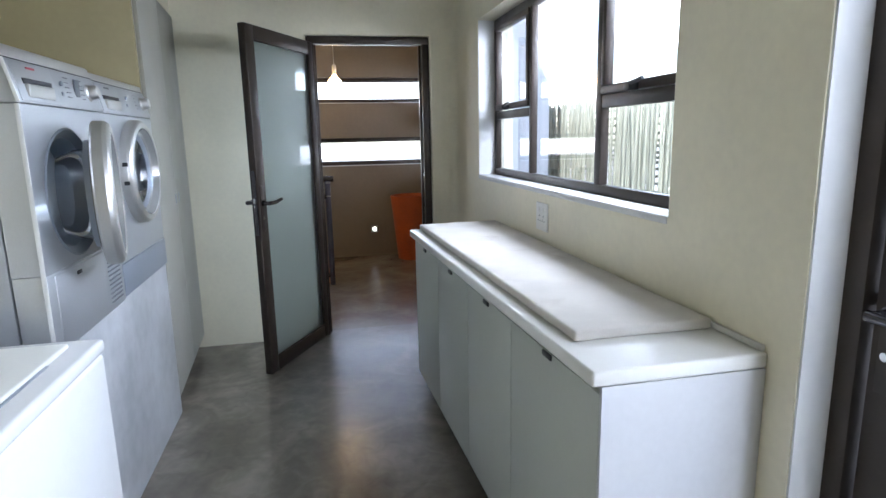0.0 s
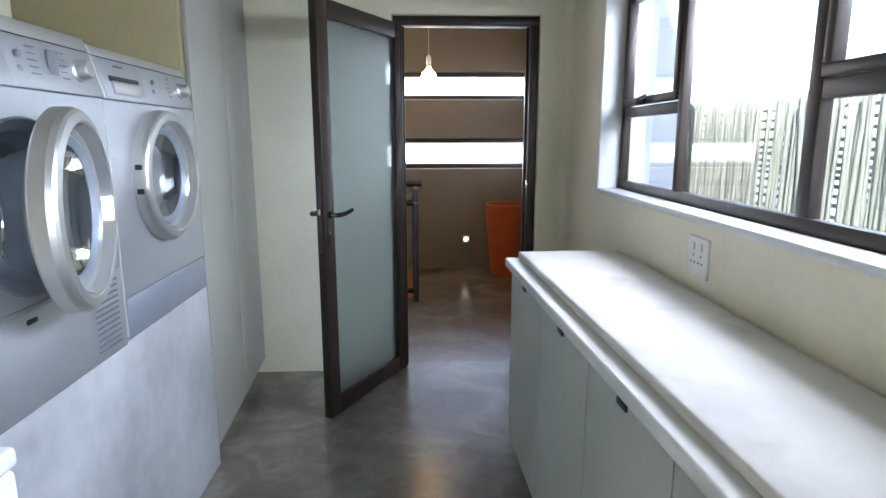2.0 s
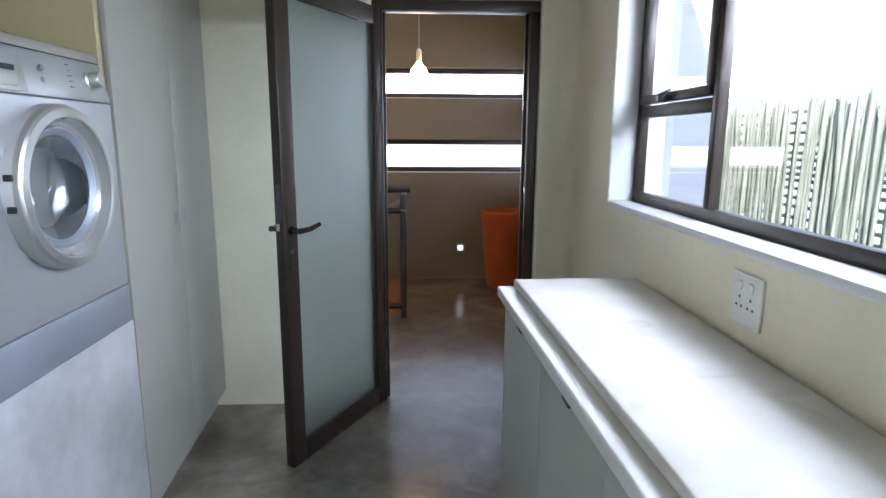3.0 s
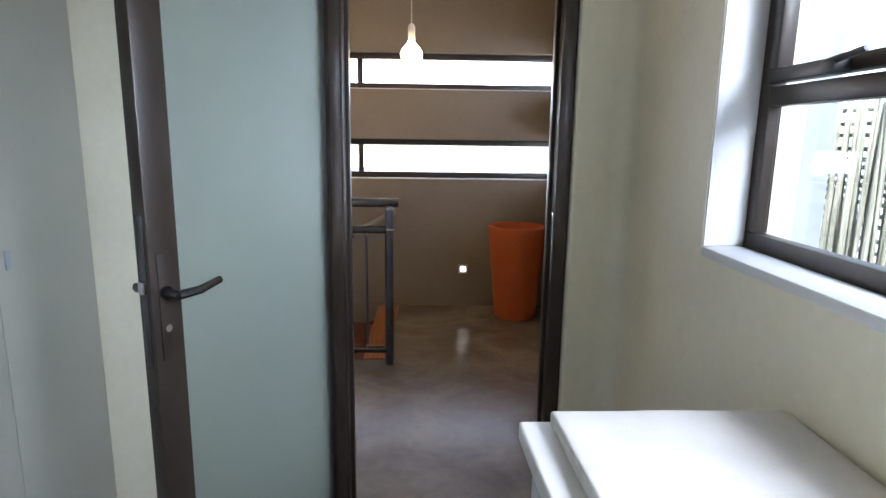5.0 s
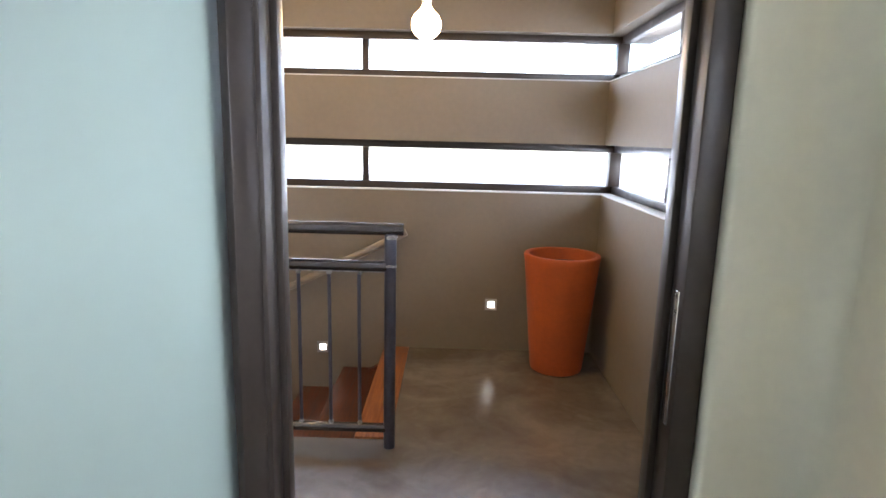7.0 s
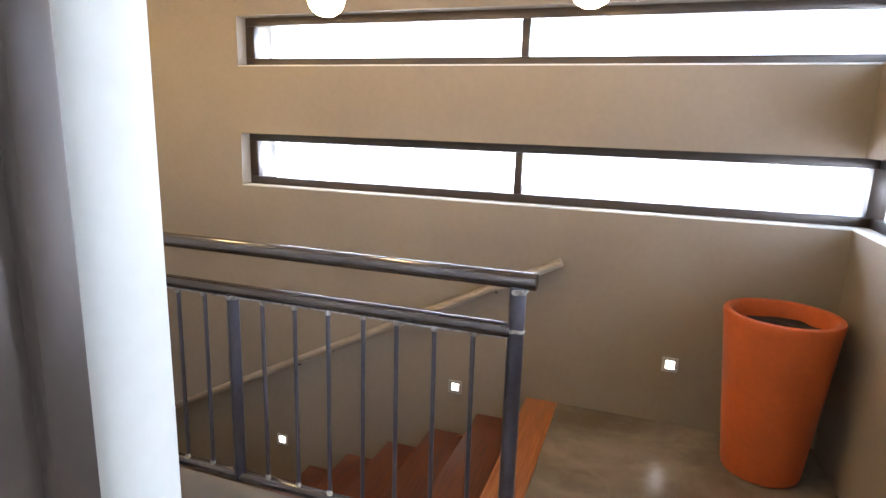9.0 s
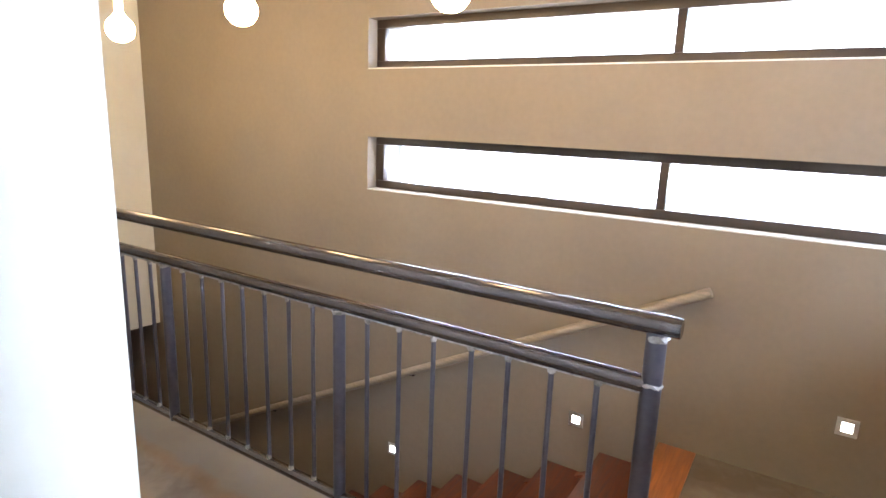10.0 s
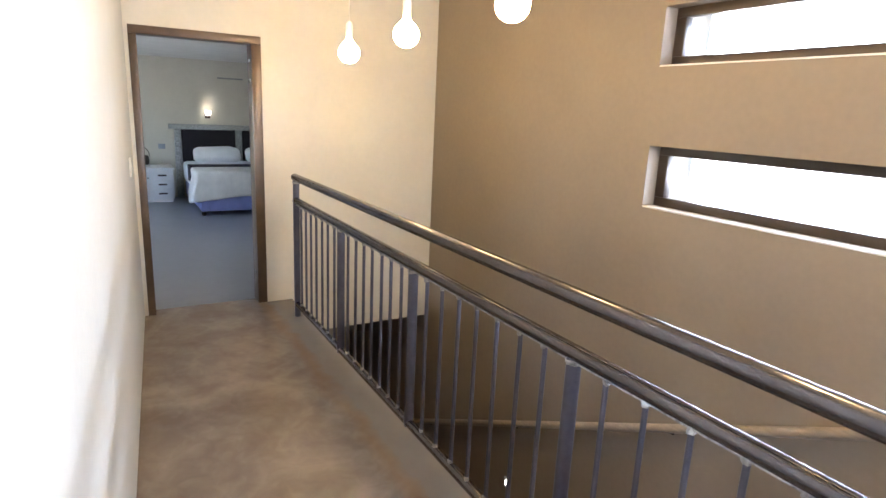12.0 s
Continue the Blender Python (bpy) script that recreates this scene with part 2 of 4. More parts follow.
M_VALANCE = mat("lilac_valance", (0.25, 0.27, 0.50), 0.85, var=0.06, scale=8, fine=120, bump=0.1)
M_NIGHT = mat("white_painted_wood", (0.72, 0.71, 0.68), 0.45, var=0.04, scale=4, fine=50, bump=0.02)
M_STAND = mat("dark_stained_wood", (0.05, 0.03, 0.02), 0.5, bump=0.03)


# ---- building helpers ----
def box(bm, x0, x1, y0, y1, z0, z1, bevel=0.0, seg=2, m=None):
    """Adds a box to bm, its edges rounded by bevel."""
    tmp = bmesh.new()
    bmesh.ops.create_cube(tmp, size=1)
    bmesh.ops.scale(tmp, vec=(x1 - x0, y1 - y0, z1 - z0), verts=tmp.verts)
    if bevel:
        bmesh.ops.bevel(tmp, geom=tmp.edges[:], offset=bevel, segments=seg, profile=0.5, affect="EDGES")
    bmesh.ops.translate(tmp, vec=((x0 + x1) / 2, (y0 + y1) / 2, (z0 + z1) / 2), verts=tmp.verts)
    if m is not None:
        bmesh.ops.transform(tmp, matrix=m, verts=tmp.verts)
    join(bm, tmp)
    return bm


def join(bm, tmp):
    d = bpy.data.meshes.new("tmp")
    tmp.to_mesh(d)
    tmp.free()
    bm.from_mesh(d)
    bpy.data.meshes.remove(d)


def cyl(bm, a, b, r, r2=None, seg=16, bevel=0.0):
    """Adds a round bar from a to b."""
    a, b = Vector(a), Vector(b)
    tmp = bmesh.new()
    bmesh.ops.create_cone(tmp, cap_ends=True, segments=seg, radius1=r, radius2=r if r2 is None else r2, depth=(b - a).length)
    if bevel:
        rim = [e for e in tmp.edges if len(e.link_faces) == 2 and any(len(f.verts) > 4 for f in e.link_faces)]
        bmesh.ops.bevel(tmp, geom=rim, offset=bevel, segments=2, affect="EDGES")
    q = Vector((0, 0, 1)).rotation_difference((b - a).normalized()).to_matrix().to_4x4()
    bmesh.ops.transform(tmp, matrix=Matrix.Translation((a + b) / 2) @ q, verts=tmp.verts)
    join(bm, tmp)
    return bm


def spin(bm, profile, seg=40, m=None):
    """Adds a turned shape: profile is a run of (radius, height), turned about z."""
    tmp = bmesh.new()
    rings = []
    for r, z in profile:
        rings.append([tmp.verts.new((r * math.cos(2 * math.pi * i / seg), r * math.sin(2 * math.pi * i / seg), z)) for i in range(seg)])
    for lo, hi in zip(rings, rings[1:]):
        for i in range(seg):
            tmp.faces.new((lo[i], lo[(i + 1) % seg], hi[(i + 1) % seg], hi[i]))
    bmesh.ops.remove_doubles(tmp, verts=tmp.verts, dist=1e-5)
    bmesh.ops.recalc_face_normals(tmp, faces=tmp.faces)
    if m is not None:
        bmesh.ops.transform(tmp, matrix=m, verts=tmp.verts)
    join(bm, tmp)
    return bm


def smooth(ob, angle=40):
    for p in ob.data.polygons:
        p.use_smooth = True
    ob.data.set_sharp_from_angle(angle=radians(angle))
    return ob


def part(name, bm, material, parent=None, label="", angle=40):
    """Links a bmesh as one mesh object, under a thing or a part."""
    d = bpy.data.meshes.new(name)
    bm.to_mesh(d)
    bm.free()
    d.materials.append(material)
    ob = smooth(new(name, d), angle)
    if parent is not None:
        ob.parent = parent
    return tagged(ob, label)


def thing(name, label, category, group="", kind="", at=None):
    ob = new(name)
    ob.empty_display_size = 0.1
    if at is not None:
        ob.matrix_world = at
    return tagged(ob, label, category, group, kind)


def structure(name, bm, material, label, category, angle=40):
    return tagged(part(name, bm, material, None, "", angle), label, category, kind="structure")


def B(*a, **k):
    return box(bmesh.new(), *a, **k)


def wall_x(bm, x0, x1, y0, y1, z0, z1, holes):
    """A wall that runs along y, between x0 and x1, with openings (y0, y1, z0, z1) through it."""
    ys = sorted({y0, y1, *(h[0] for h in holes), *(h[1] for h in holes)})
    for a, b in zip(ys, ys[1:]):
        zs = z0
        for h in sorted((h for h in holes if h[0] <= a and h[1] >= b), key=lambda h: h[2]):
            if h[2] > zs:
                box(bm, x0, x1, a, b, zs, h[2])
            zs = h[3]
        if zs < z1:
            box(bm, x0, x1, a, b, zs, z1)
    weld(bm)
    return bm


def wall_y(bm, y0, y1, x0, x1, z0, z1, holes):
    wall_x(bm, -y1, -y0, x0, x1, z0, z1, holes)
    bmesh.ops.rotate(bm, matrix=Matrix.Rotation(radians(-90), 3, "Z"), verts=bm.verts)
    return bm


def weld(bm):
    """Joins touching blocks into one skin."""
    bmesh.ops.remove_doubles(bm, verts=bm.verts, dist=1e-4)
    twins = collections_of_twins(bm)
    bmesh.ops.delete(bm, geom=twins, context="FACES_ONLY")


def collections_of_twins(bm):
    seen, out = {}, []
    for f in bm.faces:
        key = tuple(sorted(v.index for v in f.verts))
        if key in seen:
            out += [f, seen[key]]
        seen[key] = f
    return out


# ---- setting: laundry ----
WX = 1.51          # inner face of the window wall
WXO = 1.74         # its outer face
DY, DYO = 4.0, 4.25  # the two faces of the wall between laundry and hall
BACK = -1.6
CEIL = 2.7
LWX = -0.92        # wall behind the machines
HX0, HX1, HY1 = -3.88, 1.85, 6.893  # hall
HCEIL = 3.3
TH = 0.36           # thickness of the hall's outer walls

WIN = (1.33, 3.40, 1.185, 2.12)
RDOOR = (-0.12, 0.82, 0.0, 2.12)
bm = bmesh.new()
wall_x(bm, WX, WXO, BACK, DY, -0.3, CEIL, [WIN, (RDOOR[0], RDOOR[1], -0.3, 2.12)])
structure("wall_east", bm, M_WALL, "pale green cream plastered wall with a window", "wall")
structure("wall_west", B(LWX - 0.2, LWX, BACK, DY, -0.3, CEIL), M_WALL, "pale cream plastered wall behind the machines", "wall")
structure("wall_south", B(LWX - 0.2, WXO, BACK - 0.2, BACK, -0.3, CEIL), M_WALL, "pale cream plastered end wall", "wall")
DOOR = (0.478, 1.325, -0.3, 2.12)
bm = bmesh.new()
outline = [(-0.92, -0.3), (DOOR[0], -0.3), (DOOR[0], DOOR[3]), (DOOR[1], DOOR[3]), (DOOR[1], -0.3), (1.85, -0.3), (1.85, HCEIL), (-0.92, HCEIL)]
near = [bm.verts.new((x, DY, z)) for x, z in outline]
far = [bm.verts.new((x, DYO, z)) for x, z in outline]
bm.faces.new(near), bm.faces.new(far)
for k in range(8):
    bm.faces.new((near[k], near[(k + 1) % 8], far[(k + 1) % 8], far[k]))
bmesh.ops.recalc_face_normals(bm, faces=bm.faces)
edge = [e for e in bm.edges if abs(e.verts[0].co.y - e.verts[1].co.y) < 1e-4 and all(DOOR[0] - 0.01 < v.co.x < DOOR[1] + 0.01 for v in e.verts)]
bmesh.ops.bevel(bm, geom=edge, offset=0.014, segments=4, profile=0.5, affect="EDGES")
structure("wall_north", bm, M_WALL, "pale cream plastered wall with a doorway", "wall")
bm = bmesh.new()
RC = 0.07
prof = [(WX + 0.02, DY + 0.02)] + [(WX - RC + RC * math.cos(a), DY - RC + RC * math.sin(a)) for a in [math.pi / 2 * k / 8 for k in range(9)]]
low = [bm.verts.new((x, y, 0.0)) for x, y in prof]
top = [bm.verts.new((x, y, CEIL - 0.001)) for x, y in prof]
for i in range(len(prof)):
    j = (i + 1) % len(prof)
    bm.faces.new((low[i], low[j], top[j], top[i]))
bm.faces.new(low), bm.faces.new(top)
bmesh.ops.recalc_face_normals(bm, faces=bm.faces)
structure("wall_fillet", bm, M_WALL, "softly rounded plaster corner of the laundry", "wall")
structure("floor", B(LWX - 0.2, WXO, BACK - 0.2, DY + 0.12, -0.2, 0.0), M_FLOOR, "grey brown polished cement screed floor", "floor")
structure("ceiling", B(LWX - 0.2, WXO, BACK - 0.2, DY, CEIL, CEIL + 0.2), M_CEIL_DIM, "unseen laundry ceiling, darkened to cut its bounce", "ceiling")

# ---- setting: hall and stairwell ----
SLOT_LO, SLOT_UP = (1.106, 1.431), (1.835, 2.125)
STEP_X, RISE, GOING = 0.41, 0.155, 0.29
WELL_Y = 5.62
bm = bmesh.new()
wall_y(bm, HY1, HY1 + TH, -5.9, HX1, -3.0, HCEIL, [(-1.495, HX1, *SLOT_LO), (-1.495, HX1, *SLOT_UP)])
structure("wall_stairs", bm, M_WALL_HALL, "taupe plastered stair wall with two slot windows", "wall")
bm = bmesh.new()
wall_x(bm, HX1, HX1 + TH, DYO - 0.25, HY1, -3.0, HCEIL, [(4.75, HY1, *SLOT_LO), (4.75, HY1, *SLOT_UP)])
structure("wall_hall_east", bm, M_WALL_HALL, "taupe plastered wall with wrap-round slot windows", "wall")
bm = bmesh.new()
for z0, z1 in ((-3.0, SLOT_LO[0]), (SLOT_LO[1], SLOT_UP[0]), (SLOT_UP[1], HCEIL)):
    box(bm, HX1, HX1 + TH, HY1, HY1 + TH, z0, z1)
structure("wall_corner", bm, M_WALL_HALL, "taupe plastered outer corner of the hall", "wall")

# corridor wall, slightly out of square with the balustrade
bm = bmesh.new()
vs = [(-0.92, DYO - 0.2), (-0.92, 4.335), (HX0, 4.535), (HX0, DYO - 0.2)]
lo = [bm.verts.new((x, y, -0.3)) for x, y in vs]
hi = [bm.verts.new((x, y, HCEIL)) for x, y in vs]
bm.faces.new(lo), bm.faces.new(hi)
for i in range(4):
    bm.faces.new((lo[i], lo[(i + 1) % 4], hi[(i + 1) % 4], hi[i]))
bmesh.ops.recalc_face_normals(bm, faces=bm.faces)
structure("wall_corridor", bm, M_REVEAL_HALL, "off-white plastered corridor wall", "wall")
bm = bmesh.new()
vs = [(0.479, DYO + 0.001), (0.479, DYO + 0.006), (-0.92, 4.335), (-0.92, DYO + 0.001)]
lo = [bm.verts.new((x, y, 0)) for x, y in vs]
hi = [bm.verts.new((x, y, HCEIL)) for x, y in vs]
bm.faces.new(lo), bm.faces.new(hi)
for i in range(4):
    bm.faces.new((lo[i], lo[(i + 1) % 4], hi[(i + 1) % 4], hi[i]))
bmesh.ops.recalc_face_normals(bm, faces=bm.faces)
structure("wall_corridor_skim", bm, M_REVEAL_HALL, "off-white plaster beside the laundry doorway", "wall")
BDOOR = (4.56, 5.42, -0.31, 2.03)
bm = bmesh.new()
wall_x(bm, HX0 - 0.2, HX0, 4.1, HY1, -0.31, HCEIL, [BDOOR])
structure("wall_west_hall", bm, M_WALL_CREAM, "off-white plastered wall with the bedroom doorway", "wall")

bm = bmesh.new()
box(bm, HX0 - 0.12, STEP_X + 0.17, DY + 0.12, WELL_Y, -0.3, 0.0)
box(bm, STEP_X + 0.17, HX1, DY + 0.12, HY1, -0.3, 0.0)
structure("floor_landing", bm, M_FLOOR_HALL, "brown polished cement screed landing floor", "floor")
structure("floor_below", B(-5.9, HX1, 4.2, HY1, -3.0, -2.79), M_FLOOR, "dark cement floor of the storey below", "floor")
structure("wall_below_west", B(-6.1, -5.9, 4.2, HY1 + TH, -3.0, -0.3), M_WALL_HALL, "taupe wall at the foot of the stairs", "wall")
structure("wall_below_south", B(-5.9, HX1, 4.2, 4.3, -2.79, -0.3), M_WALL_HALL, "taupe wall beneath the landing", "wall")
structure("ceiling_hall", B(HX0 - 0.2, HX1 + TH, DYO, HY1 + TH, HCEIL, HCEIL + 0.2), M_CEIL, "plain ceiling over the stairwell", "ceiling")

# ---- setting: bedroom ----
BX0, BX1, BY0, BY1, BCEIL = -9.75, HX0 - 0.2, 2.6, 8.4, 2.2
structure("floor_bedroom", B(BX0 - 0.2, HX0 - 0.12, BY0, BY1, -0.29, -0.002), concrete_floor("blue_grey_screed", (0.15, 0.16, 0.17), (0.18, 0.19, 0.20), (0.21, 0.22, 0.23), 0.35), "blue grey polished cement bedroom floor", "floor")
structure("wall_bedroom_west", B(BX0 - 0.2, BX0, BY0, BY1, -0.3, BCEIL), M_WALL_CREAM, "cream bedroom wall behind the bed", "wall")
bm = bmesh.new()
wall_y(bm, BY1, BY1 + 0.2, BX0 - 0.2, BX1, -0.3, BCEIL, [])
structure("wall_bedroom_north", bm, M_WALL_CREAM, "plain cream bedroom wall", "wall")
# unseen wall; the opening is added to let sky light into the bedroom
bm = bmesh.new()
wall_y(bm, BY0 - 0.2, BY0, BX0 - 0.2, BX1, -0.3, BCEIL, [(-8.0, -5.6, 0.9, 2.0)])
structure("wall_bedroom_south", bm, M_WALL_CREAM, "cream bedroom wall with an opening added for light", "wall")
structure("wall_bedroom_east", B(BX1, HX0 - 0.001, BY0 - 0.2, 4.1, -0.3, BCEIL), M_WALL_CREAM, "cream bedroom wall beside the door", "wall")
structure("wall_bedroom_east", B(BX1, HX0 - 0.001, HY1 + TH, BY1, -0.3, BCEIL), M_WALL_CREAM, "cream bedroom wall beside the door", "wall")
structure("ceiling_bedroom", B(BX0 - 0.2, BX1, BY0 - 0.2, BY1 + 0.2, BCEIL, BCEIL + 0.2), M_CEIL, "grey white bedroom ceiling", "ceiling")

bm = bmesh.new()
for x0, x1 in ((0.4745, 0.4812), (1.3218, 1.3285)):
    box(bm, x0, x1, 4.118, 4.256, 0.001, 2.117, 0.003)
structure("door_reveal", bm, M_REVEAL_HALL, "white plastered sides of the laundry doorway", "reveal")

# ---- outside ----
structure("outer_wall", B(WXO + 0.002, HX1 + TH + 0.005, DY - 0.03, DY - 0.004, -0.3, HCEIL), M_OUT, "pale lilac grey outside wall of the stairwell", "wall")
structure("ground", B(-150, 150, -150, 150, -3.3, -3.05), M_GROUND, "pale bare ground around the house", "ground")
structure("pavement", B(WXO, 9, -6, 10, -0.35, -0.06), M_GROUND, "pale paved yard beside the laundry", "pavement")


# ---- windows and doors ----
def pane(bm_args, parent, material=None):
    g = part("pane", B(*bm_args), material or M_GLASS, parent)
    g.visible_shadow = False
    return g


def frame_rect(bm, y0, y1, z0, z1, w, x0, x1, bevel=0.004):
    """Four bars round an opening in a wall that runs along y."""
    box(bm, x0, x1, y0, y1, z0, z0 + w, bevel)
    box(bm, x0, x1, y0, y1, z1 - w, z1, bevel)
    box(bm, x0, x1, y0, y0 + w, z0 + w, z1 - w, bevel)
    box(bm, x0, x1, y1 - w, y1, z0 + w, z1 - w, bevel)
    return bm


def laundry_window():
    w = thing("window_1", "dark bronze aluminium window with clear panes", "window", kind="structure")
    y0, y1, z0, z1 = WIN
    FX0, FX1 = 1.615, 1.652
    part("window_frame", frame_rect(bmesh.new(), y0, y1, z0, z1, 0.045, FX0, FX1), M_BRONZE, w)
    for a, b in ((2.744, 2.778), (1.97, 2.02)):
        part("mullion", B(FX0 - 0.003, FX1, a, b, z0 + 0.045, z1 - 0.045, bevel=0.004), M_BRONZE, w)
    part("transom", B(FX0 - 0.002, FX1, 2.778, y1 - 0.045, 1.53, 1.575, bevel=0.004), M_BRONZE, w)
    part("transom", B(FX0 - 0.002, FX1, y0 + 0.045, 1.97, 1.53, 1.58, bevel=0.004), M_BRONZE, w)
    for a, b in ((2.778, y1 - 0.045), (y0 + 0.045, 1.97)):
        s = part("sash", frame_rect(bmesh.new(), a + 0.003, b - 0.003, 1.582, z1 - 0.048, 0.032, FX0 - 0.012, FX1 - 0.01), M_BRONZE, w)
        mid = (a + b) / 2 + 0.03
        h = bmesh.new()
        box(h, FX0 - 0.05, FX0 - 0.012, mid - 0.02, mid + 0.02, 1.578, 1.605, 0.004)
        cyl(h, (FX0 - 0.042, mid, 1.6), (FX0 - 0.042, mid - 0.09, 1.612), 0.008, 0.006, 10)
        part("catch", h, M_BLACKP, s, "black window catch")
        pane((1.64, 1.646, a + 0.03, b - 0.03, 1.61, z1 - 0.075), w)
    pane((1.64, 1.646, 2.77, y1 - 0.04, z0 + 0.04, 1.535), w)
    pane((1.64, 1.646, 2.012, 2.75, z0 + 0.04, z1 - 0.04), w)
    pane((1.64, 1.646, y0 + 0.04, 1.975, z0 + 0.04, 1.535), w)
    structure("window_sill", B(WX - 0.004, 1.613, y0 + 0.004, y1 - 0.004, z0 - 0.02, z0 + 0.006, bevel=0.006), M_REVEAL, "white plastered inner window sill", "sill")
    return w


laundry_window()
bm = bmesh.new()
box(bm, WX + 0.003, 1.613, WIN[1] - 0.005, WIN[1] + 0.012, WIN[2] + 0.007, WIN[3] - 0.002)
structure("window_reveal", bm, M_REVEAL, "white plastered side of the window opening", "reveal")
bm = bmesh.new()
box(bm, WX + 0.004, 1.6, RDOOR[1] - 0.006, RDOOR[1] + 0.012, 0.001, RDOOR[3] - 0.002)
structure("door_reveal", bm, M_REVEAL, "white plastered side of the door opening", "reveal")


def slot_window(name, z0, z1):
    """A strip window that turns the hall's outer corner."""
    w = thing(name, "dark bronze strip window turning the corner", "window", kind="structure")
    ya, yb = HY1 + 0.085, HY1 + 0.135
    xa, xb = HX1 + 0.085, HX1 + 0.135
    f = bmesh.new()
    box(f, -1.495, xb, ya, yb, z0, z0 + 0.052, 0.003)
    box(f, -1.495, xb, ya, yb, z1 - 0.048, z1, 0.003)
    box(f, -1.495, -1.435, ya, yb, z0 + 0.052, z1 - 0.048, 0.003)
    part("window_frame", f, M_BRONZE, w)
    f = bmesh.new()
    box(f, xa, xb, 4.75, ya, z0, z0 + 0.052, 0.003)
    box(f, xa, xb, 4.75, ya, z1 - 0.048, z1, 0.003)
    box(f, xa, xb, 4.75, 4.81, z0 + 0.052, z1 - 0.048, 0.003)
    part("window_frame", f, M_BRONZE, w)
    part("mullion", B(0.245, 0.288, ya - 0.002, yb, z0 + 0.052, z1 - 0.048, bevel=0.003), M_BRONZE, w)
    part("mullion", B(xa - 0.002, xb, 5.93, 5.975, z0 + 0.052, z1 - 0.048, bevel=0.003), M_BRONZE, w)
    part("corner_post", B(xa - 0.03, xb, ya - 0.03, yb, z0 + 0.052, z1 - 0.048, bevel=0.003), M_BRONZE, w)
    ym, xm = (ya + yb) / 2, (xa + xb) / 2
    for a, b in ((-1.44, 0.25), (0.284, xa - 0.025)):
        pane((a, b, ym - 0.003, ym + 0.003, z0 + 0.046, z1 - 0.042), w)
    for a, b in ((4.8, 5.935), (5.97, ya - 0.025)):
        pane((xm - 0.003, xm + 0.003, a, b, z0 + 0.046, z1 - 0.042), w)


# white slips on the sills paint in the bright line of sky light
for z in (SLOT_LO[0], SLOT_UP[0]):
    sb = B(-1.493, HX1 + 0.082, HY1 - 0.004, HY1 + 0.084, z - 0.003, z + 0.005, bevel=0.002)
    box(sb, HX1 - 0.004, HX1 + 0.084, 4.752, HY1 - 0.006, z - 0.003, z + 0.005, 0.002)
    structure("window_sill", sb, M_REVEAL, "thin slot window sill, whitened as if sky-lit", "sill")
slot_window("window_2", *SLOT_LO)
slot_window("window_3", *SLOT_UP)


def door_frame(name, label, x0, x1, y0, y1, top, w=0.055, along="x"):
    f = thing(name, label, "door frame", kind="structure")
    for a, b in ((x0, x0 + w), (x1 - w, x1)):
        q = B(a, b, y0, y1, 0.0, top - w, bevel=0.004)
        box(q, (b - 0.004 if a == x0 else a - 0.014), (b + 0.014 if a == x0 else a + 0.004), y0 + 0.055, y1 - 0.004, 0.0, top - w, 0.003)
        part("jamb", q, M_BRONZE, f)
    part("head", B(x0, x1, y0, y1, top - w, top, bevel=0.004), M_BRONZE, f)
    return f


door_frame("door_frame_1", "dark bronze aluminium door frame", DOOR[0] + 0.002, DOOR[1] - 0.002, 4.02, 4.115, 2.119, 0.05)
st = bmesh.new()
box(st, 1.2695, 1.2765, 4.035, 4.06, 0.93, 1.19, 0.001)
tagged(part("strike_plate", st, M_CHROME, None, "steel strike plate in the door jamb"), "", "strike plate", kind="structure")


